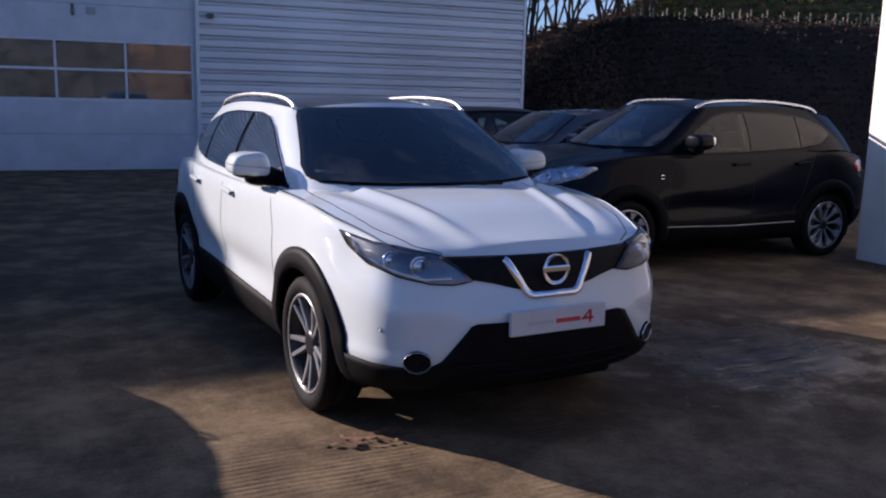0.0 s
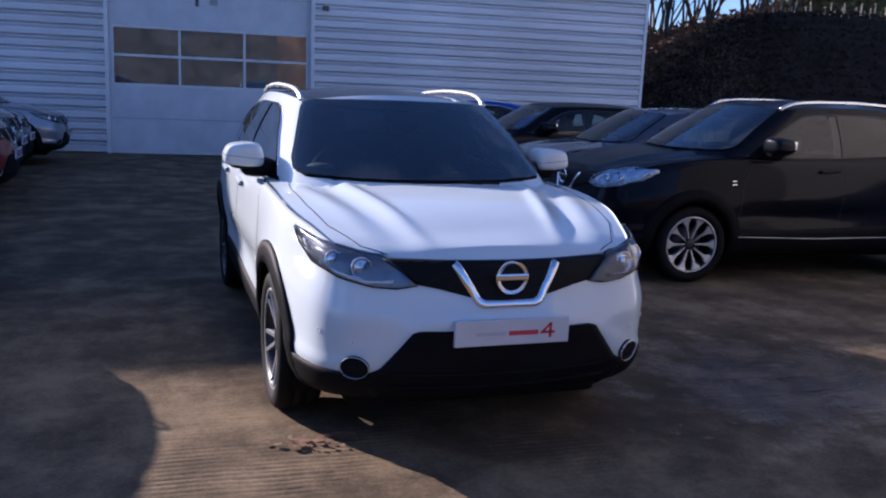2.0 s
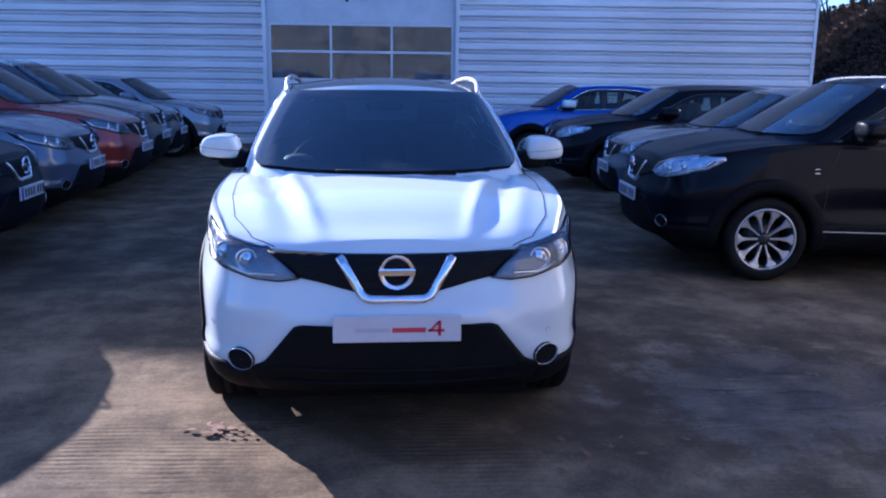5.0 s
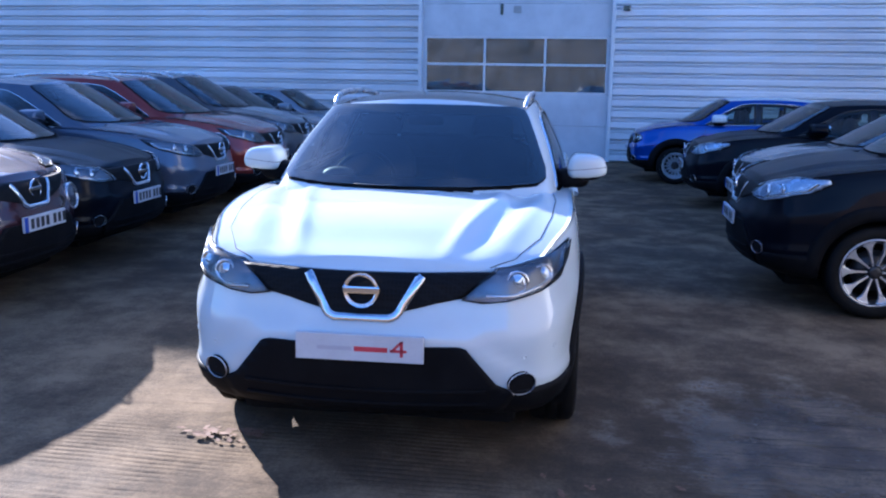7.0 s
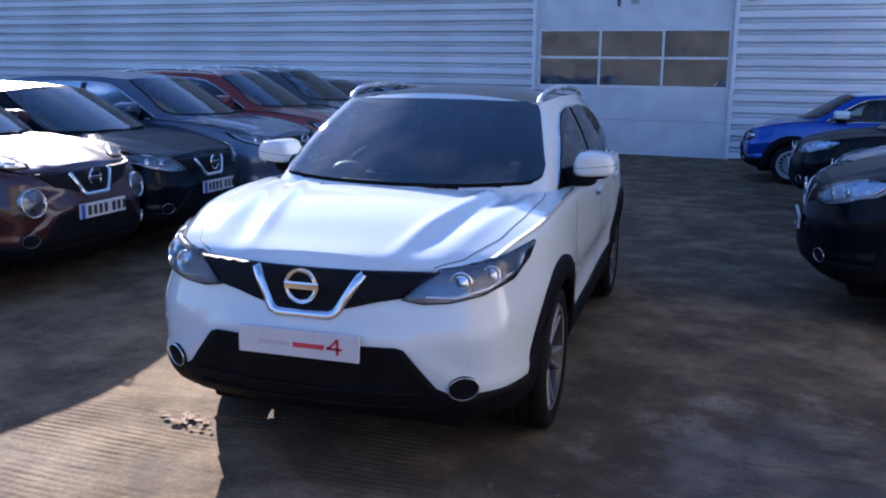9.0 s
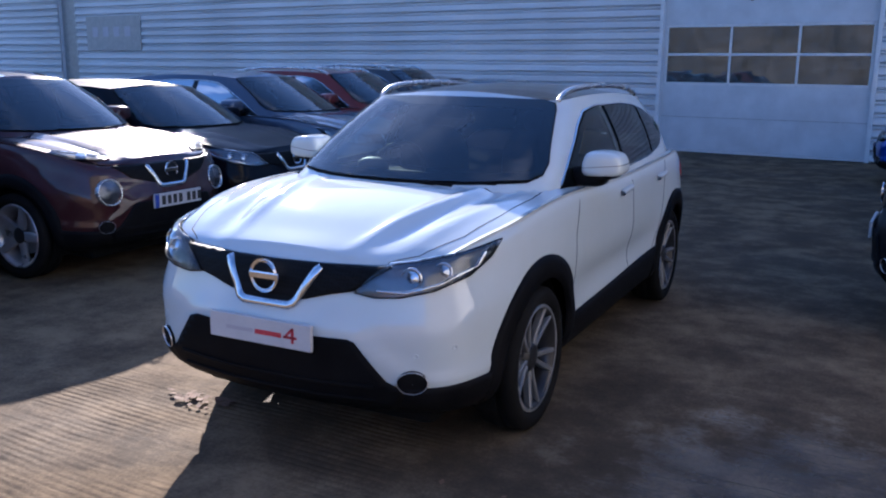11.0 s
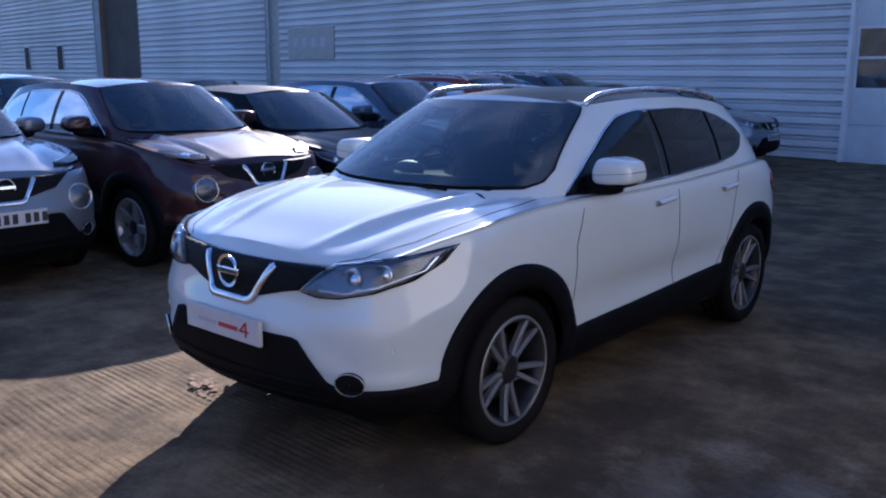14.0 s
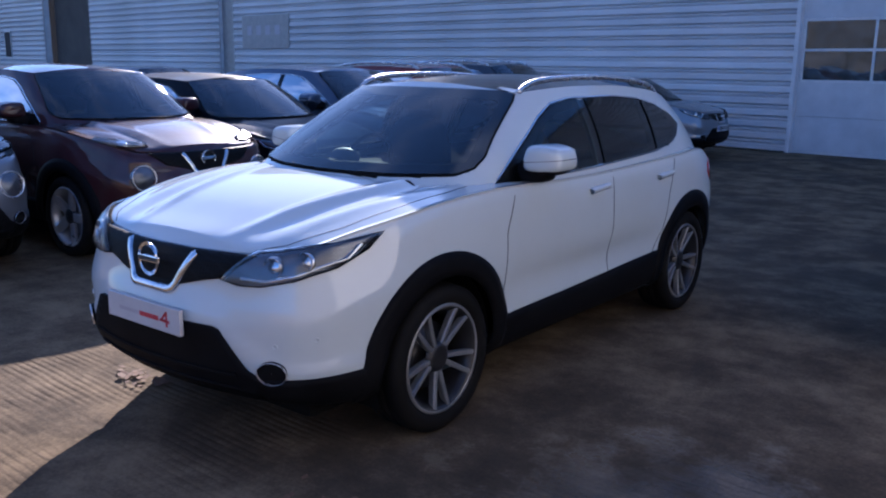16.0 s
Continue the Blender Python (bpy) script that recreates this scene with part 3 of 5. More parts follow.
LEAFLAMP = [(.42, .808), (.50, .780), (.62, .778), (.73, .806), (.80, .862), (.826, .935), (.812, .962), (.70, .948), (.57, .915), (.46, .868)]
HEADLAMP = [(.395, .785), (.48, .772), (.58, .778), (.70, .806), (.775, .845), (.806, .905), (.818, .966), (.735, .932), (.62, .907), (.52, .893), (.45, .84)]
MAINGRILLE = [(-.53, .884), (-.46, .84), (-.395, .79), (-.30, .772), (-.17, .738), (-.12, .704), (.12, .704), (.17, .738), (.30, .772), (.395, .79), (.46, .84), (.53, .884), (.26, .880), (0, .878), (-.26, .880)]
LOWGRILLE = [(-.62, .40), (-.545, .44), (-.42, .595), (-.39, .605), (.39, .605), (.42, .595), (.545, .44), (.62, .40), (.56, .30), (-.56, .30)]


def build_car(name, label, at, mat, group="", style="twin", scale=(1, 1, 1), face="v", rails=True, roof=None, fine=6, r_tyre=.342, plate="bars", wheelbase=(.90, 3.546), dark_rear=False, cabin=True, bright=True):
    """A five-door car, nose towards -y, its plate at y = 0. scale stretches the body, the wheels stay round."""
    sx, sy, sz = scale
    car = thing(name, label, "car", group, at=at)

    def pt(v):
        return Vector((v[0] * sx, v[1] * sy, v[2] * sz))

    loop = spline(PLAN, fine)
    tan = np.gradient(loop, axis=0)
    tan /= np.linalg.norm(tan, axis=1)[:, None]
    nor = np.stack([tan[:, 1], -tan[:, 0]], 1)
    sh, spine = curve(SHOULDER), curve(SPINE)
    count = len(loop)
    around = list(range(count)) + list(range(count - 2, 0, -1))
    sign = [1] * count + [-1] * (count - 2)
    verts, faces, rows = [], [], []

    def row_points(f, ins, fe, te, out=0.0, climb=0.0):
        pts = []
        f0 = f
        for i, s in zip(around, sign):
            y = loop[i][1]
            f = f0 * (1 + climb * min(1, max(0, (y - 1.3) / 1.8)))
            nose, tail = math.exp(-(y / .38) ** 2), math.exp(-((4.38 - y) / .4) ** 2)
            d = ins + fe * nose + te * tail - out
            arch = max(math.exp(-((y - .9) / .42) ** 4), math.exp(-((y - 3.546) / .42) ** 4))
            d -= .020 * arch * max(0, 1 - abs(f - .45) / .45)
            d += .030 * math.exp(-((y - 2.25) / .85) ** 4) * math.exp(-((f - .40) / .12) ** 2)
            d += .012 * math.exp(-(y / .62) ** 6) * step_up((loop[i][0] - .50 - .94 * (.50 - f)) / .03) * step_up((f - .325) / .018) * step_up((.66 - f) / .05)
            d += .030 * math.exp(-((y - .42) / .20) ** 2) * step_up((f - .74) / .05)
            x, yy = loop[i] - nor[i] * d
            if i in (0, count - 1):
                x = 0
            zl = .235 + .02 * nose + .05 * tail
            pts.append((s * x, yy, zl + (sh(y) - zl) * f))
        return pts

    for f, ins, fe, te in ROWS:
        rows.append(len(verts))
        verts += row_points(f, ins, fe, te)
    n = len(around)
    for a, b in zip(rows, rows[1:]):
        for i in range(n):
            j = (i + 1) % n
            faces.append((a + i, a + j, b + j, b + i))
    tub_count = len(faces)
    # deck ribs from side to side over bonnet and tail
    cross = 84 if fine > 6 else 24
    ribs = [[rows[-1]]]
    y_tip = verts[rows[-1]][1]
    for i in range(1, count - 1):
        p = verts[rows[-1] + i]
        xe, y, ze = p
        rib = [rows[-1] + i]
        lift = min(1, max(0, (y - y_tip) / .05))
        zc = ze + (spine(y) - ze) * lift
        for k in range(1, cross):
            x = xe * (1 - 2 * k / cross)
            q = abs(x) / xe
            crown = (1 - q ** 2.4)
            fold = min(1, max(0, (y - .12) / .35))
            crease = 1.1 * (.013 * math.exp(-((abs(x) - (.27 + .22 * min(1, y))) / .038) ** 2) - .011 * math.exp(-((abs(x) - (.36 + .24 * min(1, y))) / .05) ** 2) + .005 * math.exp(-((abs(x) - (.48 + .22 * min(1, y))) / .045) ** 2)) * fold
            z = ze + (zc - ze) * crown + crease
            verts.append((x, y - (.0), z))
            rib.append(len(verts) - 1)
        rib.append(rows[-1] + n - i)
        ribs.append(rib)
    ribs.append([rows[-1] + count - 1])
    deck = []
    for p, q in zip(ribs, ribs[1:]):
        if len(p) == 1:
            deck += [(p[0], q[k + 1], q[k]) for k in range(len(q) - 1)]
        elif len(q) == 1:
            deck += [(p[k], p[k + 1], q[0]) for k in range(len(p) - 1)]
        else:
            deck += [(p[k], p[k + 1], q[k + 1], q[k]) for k in range(len(p) - 1)]
    tub_tree = BVHTree.FromPolygons([pt(v) for v in verts], faces + deck)
    base = spline(GLASSBASE, fine)
    roofline = spline(ROOFEDGE, fine)
    basep = [tuple(p) for p in base] + [(-p[0], p[1]) for p in base[::-1]]
    # body: sides without the wheel openings, deck without the cabin
    wheels = [(wheelbase[0], r_tyre / sz), (wheelbase[1], r_tyre / sz)]

    def open_arch(c):
        return abs(c[0]) > .5 and any(math.hypot((c[1] - wy) * sy, (c[2] - wz) * sz) < r_tyre + .088 for wy, wz in wheels)

    def centre(f):
        return [sum(verts[i][k] for i in f) / len(f) for k in range(3)]

    body_f = [f for f in faces if not open_arch(centre(f))]
    cabin_f = []
    for f in deck:
        c = centre(f)
        (cabin_f if inside(basep, c[0], c[1]) else body_f).append(f)
    body_f.append(tuple(rows[0] + i for i in range(n))[::-1])
    body = part_mesh("body", mesh_from("body", [pt(v) for v in verts], body_f, mat), car)
    part_mesh("cabin_trim", mesh_from("cabin_trim", [pt(v) - Vector((0, 0, .012)) for v in verts], cabin_f, M_cabin), car, "dark cabin trim below the windows")
    # greenhouse
    gv, gf = [], []
    gcount = len(base)
    garound = list(range(gcount)) + list(range(gcount - 2, 0, -1))
    gsign = [1] * gcount + [-1] * (gcount - 2)
    rz = curve(ROOFZ)
    levels = 12
    for k in range(levels + 1):
        s = k / levels
        for i, sg in zip(garound, gsign):
            b, r = base[i], roofline[i]
            bul = .028 * math.sin(math.pi * s) * (1 if abs(b[0]) > .6 else .6)
            d = np.array([b[0], (b[1] - 2.6) * .5])
            d = d / max(1e-6, np.linalg.norm(d))
            p = b + (r - b) * s + d * bul
            zb = sh(b[1]) + (spine(b[1]) - sh(b[1])) * (1 - min(1, abs(b[0]) / .82) ** 2.4) - .02
            gv.append((sg * p[0] if i not in (0, gcount - 1) else 0.0, p[1], zb + (rz(r[1]) + .055 * max(0, 1 - (r[0] / .57) ** 2) * min(1, (4.1 - r[1]) / .6) - zb) * s))
    gn = len(garound)
    for k in range(levels):
        for i in range(gn):
            j = (i + 1) % gn
            gf.append((k * gn + i, k * gn + j, (k + 1) * gn + j, (k + 1) * gn + i))
    top = levels * gn
    rr = [[top]]
    for i in range(1, gcount - 1):
        xe, y, ze = gv[top + i]
        rib = [top + i]
        for k in range(1, 12):
            x = xe * (1 - 2 * k / 12)
            gv.append((x, y, rz(y) + .055 * max(0, 1 - (x / .57) ** 2) * min(1, (4.1 - y) / .6)))
            rib.append(len(gv) - 1)
        rib.append(top + gn - i)
        rr.append(rib)
    rr.append([top + gcount - 1])
    roof_f = []
    for p, q in zip(rr, rr[1:]):
        if len(p) == 1:
            roof_f += [(p[0], q[k + 1], q[k]) for k in range(len(q) - 1)]
        elif len(q) == 1:
            roof_f += [(p[k], p[k + 1], q[0]) for k in range(len(p) - 1)]
        else:
            roof_f += [(p[k], p[k + 1], q[k + 1], q[k]) for k in range(len(p) - 1)]
    green = BVHTree.FromPolygons([pt(v) for v in gv], gf + roof_f)
    windows = [("front", WINDSCREEN), ("rear", REARGLASS)] + [(sd, w) for sd in ("left", "right") for w in (WIN_FRONT, WIN_REAR, WIN_QUARTER)]

    def opened(f):
        c = [sum(gv[i][k] for i in f) / len(f) for k in range(3)]
        if c[1] < 1.93 and abs(c[0]) < .72 and inside(WINDSCREEN, c[0], c[2]):
            return True
        if c[1] > 3.9 and inside(REARGLASS, c[0], c[2]):
            return True
        return abs(c[0]) > .5 and c[1] > 1.3 and any(inside(w, c[1], c[2]) for w in (WIN_FRONT, WIN_REAR, WIN_QUARTER))

    part_mesh("cabin_shell", mesh_from("cabin_shell", [pt(v) for v in gv], [f for f in gf if not opened(f)], mat), car)
    part_mesh("roof", mesh_from("roof", [pt(v) for v in gv], roof_f, roof or mat), car, "roof panel")

    def scaled(outline, view):
        a, b = {"front": (sx, sz), "rear": (sx, sz), "left": (sy, sz), "right": (sy, sz), "top": (sx, sy)}[view]
        return [(p[0] * a, p[1] * b) for p in outline]

    for view, w in windows:
        cast = caster(green, view)
        o = scaled(w, view)
        nm = {"front": "windscreen", "rear": "rear_window"}.get(view, "side_window")
        dark = dark_rear and view != "front" and w is not WIN_FRONT
        g = part(nm, patch(shrink(o, -.008), cast, .013, .09 if fine < 7 else .045, 0.0), M_privacy if dark else M_glass if view == "front" else M_sideglass, car, "dark privacy glass" if dark else "tinted glass pane", smooth=True)
        oo = resample(o, .06 if fine < 7 else .025, True)
        part("window_seal", band([tuple(p) for p in shrink(oo, -.014)], [tuple(p) for p in shrink(oo, .032)], cast, .005, True, 0, .010, 2 if fine < 7 else 6), M_seal, g)
    for sd in ("left", "right"):
        cast = caster(green, sd)
        for a in ([(2.355, 1.09), (2.355, 1.445), (2.437, 1.448), (2.437, 1.09)], [(3.095, 1.127), (3.095, 1.423), (3.148, 1.417), (3.148, 1.130)]):
            part("pillar_trim", patch(scaled(a, sd), cast, .006, .08, .004), M_gloss, car, "gloss black pillar trim")
        part("belt_strip", ribbon(scaled([(1.41, 1.064), (2.35, 1.086), (3.15, 1.120), (3.45, 1.164), (3.61, 1.254)], sd), .016, cast, .006, .004), M_chrome if bright else M_gloss, car, "slim strip under the side windows", smooth=True)
        part("frame_strip", ribbon(scaled([(1.44, 1.085), (1.66, 1.222), (1.92, 1.366), (2.08, 1.432), (2.28, 1.458), (2.80, 1.460), (3.10, 1.440), (3.34, 1.398), (3.52, 1.336), (3.61, 1.262)], sd), .012, cast, .006, .004, rows=3), M_chrome if bright else M_gloss, car, "slim strip over the side windows", smooth=True)
    # cladding round the foot
    cv, cf = [], []
    low = [(0.0, .11, .07, .06), (.04, .05, .045, .03), (.09, .03, .018, .02), (.14, .018, .004, .01), (.20, .01, -.006, .004), (.245, .007, -.011, .002), (.25, .010, -.010, .004)]
    for k, r in enumerate(low):
        cv += row_points(*r, out=.010 if k < 6 else -.004, climb=.26)
    for k in range(len(low) - 1):
        for i in range(n):
            j = (i + 1) % n
            f = (k * n + i, k * n + j, (k + 1) * n + j, (k + 1) * n + i)
            c = [sum(cv[q][m] for q in f) / 4 for m in range(3)]
            if not open_arch(c):
                cf.append(f)
    part_mesh("cladding", mesh_from("cladding", [pt(v) for v in cv], cf, M_plastic), car, "black plastic sill and bumper cladding")
    for sd in ("left", "right"):
        cast = caster(tub_tree, sd)
        for wy, wz in wheels:
            cy, cz = wy * sy, wz * sz
            part("wheel_arch", band(arc(cy, cz, r_tyre + .042, -14, 194, 40), arc(cy, cz, r_tyre + .150, -12, 192, 40), cast, .010, False, .006, .016, 3), M_plastic, car, "black plastic wheel arch trim", smooth=True)
            x0 = .895 * sx
            wv, wf = [], []
            for a in range(25):
                t = radians(-20 + 220 * a / 24)
                for x in (.52, x0 - .06):
                    wv.append((x if sd == "left" else -x, cy + (r_tyre + .06) * math.cos(t), cz + (r_tyre + .06) * math.sin(t)))
            wf = [(2 * a, 2 * a + 1, 2 * a + 3, 2 * a + 2) for a in range(24)] + [tuple(2 * a for a in range(25))]
            part_mesh("wheel_well", mesh_from("wheel_well", wv, wf, M_seal), car)
        # shut lines, handles
        for ln in ([(1.33, .42), (1.36, .62), (1.37, .85), (1.45, 1.02)], [(2.44, .40), (2.45, .75), (2.46, 1.05)], [(2.62, .40), (2.95, .42), (3.12, .62), (3.20, .86), (3.30, 1.06)], [(1.34, .41), (2.44, .38), (2.9, .40)]):
            part("shut_line", ribbon(scaled(ln, sd), .006, cast, .0012, 0, .001), M_gap, car)
        for hy in (2.17, 3.02):
            part("door_handle", ribbon(scaled([(hy, .965), (hy + .10, .972), (hy + .2, .978)], sd), .030, cast, .022, .012, .02, step=.03, rows=4), mat, car, "body coloured door handle", smooth=True)
        if face == "leaf":
            part("sill_strip", ribbon(scaled([(1.36, .395), (2.2, .375), (3.06, .385)], sd), .013, cast, .012, .003, .01), M_greyalloy, car, "slim silver strip along the sill", smooth=True)
            for bz in (.845, .875):
                part("wing_badge", ribbon(scaled([(1.245, bz), (1.290, bz + .002)], sd), .010, cast, .004, .002, .004), M_chrome, car, "small chrome badge on the front wing")
    # door mirrors
    for sg in (1, -1):
        mx, my, mz = sg * .936 * sx, 1.665 * sy, 1.190 * sz
        cap_v, cap_f = egg_bm((0, 0, 0), (.110, .116, .068), 5.0, 40, 24)
        cap_v = [(mx + sg * (.004 + v[0] * sg * (1 - .22 * max(0, v[2]) / .07)) - sg * .004, my + v[1] * (1 - .15 * max(0, v[0] * sg) / .1), mz + v[2] * (1 - .16 * max(0, v[0] * sg) / .1)) for v in cap_v]
        cap = part_mesh("door_mirror", mesh_from("door_mirror", cap_v, cap_f, roof if face == "oval" else mat), car, "painted door mirror")
        part("mirror_glass", box_bm((mx - .066, my + .104, mz - .045), (mx + .066, my + .121, mz + .045), .02), M_mirrorglass, cap)
        part_mesh("mirror_shell", mesh_from("mirror_shell", *egg_bm((mx - sg * .012, my + .006, mz - .046), (.090, .108, .034), 3.2, 24, 10), M_plastic), cap, "black lower mirror shell")
        part_mesh("mirror_foot", mesh_from("mirror_foot", *egg_bm((sg * .858 * sx, 1.66 * sy, 1.122 * sz), (.095, .080, .056), 3.0, 18, 10), M_plastic), cap, "black mirror foot")
        rep_v, rep_f = egg_bm((0, 0, 0), (.1112, .1172, .008), 5.0, 40, 6)
        part_mesh("mirror_repeater", mesh_from("mirror_repeater", [(mx + v[0], my + v[1] * (1 - .15 * max(0, v[0] * sg) / .1), mz - .010 + v[2] + .10 * sg * v[0]) for v in rep_v], rep_f, M_plastic), cap, "dark indicator strip")
    # front
    front = caster(tub_tree, "front")
    lamp_outline = HEADLAMP
    if face == "leaf":
        lamp_outline = LEAFLAMP
    elif face == "round":
        lamp_outline = [(.47, .935), (.60, .93), (.74, .95), (.80, .985), (.76, .995), (.62, .97), (.5, .955)]
    elif face == "oval":
        lamp_outline = [(.62 + .13 * math.cos(t * math.pi / 8), .80 + .085 * math.sin(t * math.pi / 8)) for t in range(16)]
    for sg in (1, -1):
        o = lamp_outline if sg > 0 else flip(lamp_outline)
        o = scaled(o, "front")
        hl = part("headlamp", patch(o, front, .006, .03, .008), {"oval": M_reflector, "leaf": M_clearlamp}.get(face, M_lampbase), car, "clear headlamp with chrome projector", smooth=True)
        part("lamp_seal", ribbon([tuple(p) for p in o], .006, front, .006, .002, .006, True), M_seal, hl)
        if face in ("v", "leaf"):
            for lx, lz, lr in ((.615, .852, .046), (.715, .875, .040)):
                loc, nr = front((sg * lx * sx, lz * sz))
                q = (nr * .6 + Vector((0, -1, 0)) * .8).normalized().to_track_quat("X", "Z").to_matrix().to_4x4()
                v_, f_ = lathe_bm([(-.006, lr), (.010, lr * .98), (.012, lr * .86), (.002, lr * .78), (.001, lr * .6), (.010, lr * .4), (.013, .001)], 28)
                part_mesh("projector", mesh_from("projector", [(Matrix.Translation(loc) @ q) @ Vector(v) for v in v_], f_, M_reflector), hl, "chrome projector ring")
            part("light_strip", ribbon(scaled([(sg * x, z) for x, z in ((.49, .80), (.60, .797), (.71, .828), (.785, .878), (.795, .925))], "front"), .014, front, .012, .003, .008), M_reflector, hl, smooth=True)
        else:
            c = scaled([(sg * sum(p[0] for p in lamp_outline) / len(lamp_outline), sum(p[1] for p in lamp_outline) / len(lamp_outline))], "front")[0]
            loc, nr = front(c)
            q = nr.to_track_quat("X", "Z").to_matrix().to_4x4()
            v_, f_ = lathe_bm([(-.004, .04), (.012, .04), (.008, .028), (.014, .001)], 20)
            part_mesh("projector", mesh_from("projector", [(Matrix.Translation(loc) @ q) @ Vector(v) for v in v_], f_, M_reflector), hl, "chrome projector ring")
        cover = part("lamp_cover", patch(shrink(o, .002), front, .022, .04, .014), M_lens, hl, smooth=True)
        cover.visible_shadow = False
        if face == "round":
            loc, nr = front((sg * .60 * sx, .70 * sz))
            q = (nr + Vector((0, -1, 0))).normalized().to_track_quat("X", "Z").to_matrix().to_4x4()
            for nm, pr, mt in (("round_lamp", [(-.03, .104), (.016, .104), (.021, .100), (.008, .094)], M_rail), ("round_lamp_glass", [(.008, .096), (.022, .06), (.026, .001)], M_lampbase)):
                v_, f_ = lathe_bm(pr, 32)
                part_mesh(nm, mesh_from(nm, [(Matrix.Translation(loc) @ q) @ Vector(v) for v in v_], f_, mt), car, "round lamp with chrome ring")
        # fog lamps: ovals lying along the bumper corner
        loc, nr = front((sg * .645 * sx, .440 * sz))
        q = Vector((sg * .47, -.87, -.14)).normalized().to_track_quat("X", "Z").to_matrix().to_4x4()
        place = Matrix.Translation(loc + nr * .008) @ q @ Matrix.Diagonal((1, .94, .74, 1))
        fog = None
        for nm, pr, mt, lb in (("fog_lamp", [(-.002, .0664), (.003, .0664), (.0045, .0657), (.003, .0648), (-.003, .0640)], M_rail, "fog lamp in a slim chrome ring"), ("fog_housing", [(-.07, .060), (-.01, .0660), (.002, .0664)], M_plastic, ""), ("fog_glass", [(-.003, .0645), (.000, .03), (.001, .001)], M_plastic, "dark fog lamp glass")):
            v_, f_ = lathe_bm(pr, 36)
            made = part_mesh(nm, mesh_from(nm, [place @ Vector(v) for v in v_], f_, mt), fog or car, lb)
            fog = fog or made
    if face != "oval":
        part("grille", patch(scaled(MAINGRILLE, "front"), front, .010, .03, .012), M_grille, car, "black honeycomb grille", smooth=True)
        vee = scaled([(-.234, .876), (-.195, .812), (-.150, .738), (-.138, .722), (-.112, .710), (.112, .710), (.138, .722), (.150, .738), (.195, .812), (.234, .876)], "front")
        flat = Vector((0, -1, .22)).normalized()
        part("chrome_vee", ribbon(vee, lambda s: .030 + .010 * abs(2 * s - 1), lambda p: (front(p)[0], flat), .0125 if face == "round" else .014, .005, .026, step=.02, rows=4), M_chrome, car, "broad chrome V on the grille", smooth=True)
        loc, _ = front((0, (.83 if face == "round" else .765) * sz))
        y0 = loc.y - (.014 if face == "round" else .022)
        ring = [(x, .060 + r) for x, r in ((-.012, -.004), (-.006, .0), (0, .006), (-.004, .011), (-.012, .012))]
        v_, f_ = lathe_bm([(s, r) for s, r in ring], 40, "y")
        bd = part_mesh("badge", mesh_from("badge", [(v[0], y0 + v[1], v[2] + .826 * sz) for v in v_], f_, M_chrome), car, "round chrome badge with a crossbar")
        part("badge_bar", box_bm((-.075, y0 - .014, .826 * sz - .014), (.075, y0 + .002, .826 * sz + .014), .005), M_chrome, bd)
    else:
        part("grille", patch(scaled([(-.36, .68), (-.42, .78), (-.30, .82), (.30, .82), (.42, .78), (.36, .68)], "front"), front, .006, .05, .01), M_grille, car, "black grille")
    part("lower_grille", patch(scaled(LOWGRILLE, "front"), front, .014, .05, .016), M_plastic, car, "black lower bumper opening", smooth=True)
    for lz in (.36, .42):
        part("grille_bar", ribbon(scaled([(-.5, lz), (0, lz), (.5, lz)], "front"), .014, front, .020, .004, .012), M_plastic, car)
    if plate == "dealer":
        for sx_, sz_ in ((-.775, .575), (-.655, .548), (.655, .548), (.775, .575)):
            loc, nr = front((sx_, sz_))
            v_, f_ = lathe_bm([(-.006, .0115), (.002, .011), (.003, .009), (.0015, .0085), (.002, .001)], 18)
            at_ = Matrix.Translation(loc) @ nr.to_track_quat("X", "Z").to_matrix().to_4x4()
            part_mesh("parking_sensor", mesh_from("parking_sensor", [at_ @ Vector(v) for v in v_], f_, mat), car, "small round parking sensor")
    # bonnet gap
    topc = caster(tub_tree, "top")
    for sg in (1, -1):
        part("bonnet_gap", ribbon(scaled([(sg * x, y) for x, y in ((.50, .165), (.60, .24), (.70, .45), (.745, .72), (.765, 1.05), (.75, 1.22))], "top"), .0045, topc, .0012, 0, .001), M_gap, car)
        # wipers
        part_mesh("wiper", mesh_from("wiper", *tube([pt(v) for v in ((sg * .05 + .30, 1.03, 1.105), (sg * .05 + .05, 1.05, 1.115), (sg * .05 - .22, 1.06, 1.118))], .008, 6), M_plastic), car, "black wiper arm")
    # tail lamps, rear bumper
    for sd, sg in (("left", 1), ("right", -1)):
        part("tail_lamp", patch(scaled([(3.98, .86), (3.90, .93), (3.95, .99), (4.12, 1.0), (4.24, .97), (4.22, .88)], sd), caster(tub_tree, sd), .006, .06, .006), M_redlamp, car, "red tail lamp", smooth=True)
    # plate
    if plate:
        loc, _ = front((0, .60 * sz))
        py = min(loc.y, .03) - .026
        pl = part("number_plate", box_bm((-.26, py, .60 * sz - .055), (.26, py + .02, .60 * sz + .055), .004), M_plate, car, "white plate, lettering not readable")
        z0 = .60 * sz
        if plate == "dealer":
            for x0, x1, z1, z2, mt in ((-.17, -.03, -.012, .004, M_paleprint), (-.02, .115, -.014, .006, M_redprint)):
                part("print_bar", box_bm((x0, py - .0012, z0 + z1), (x1, py + .002, z0 + z2)), mt, pl)
            four = bmesh.new()
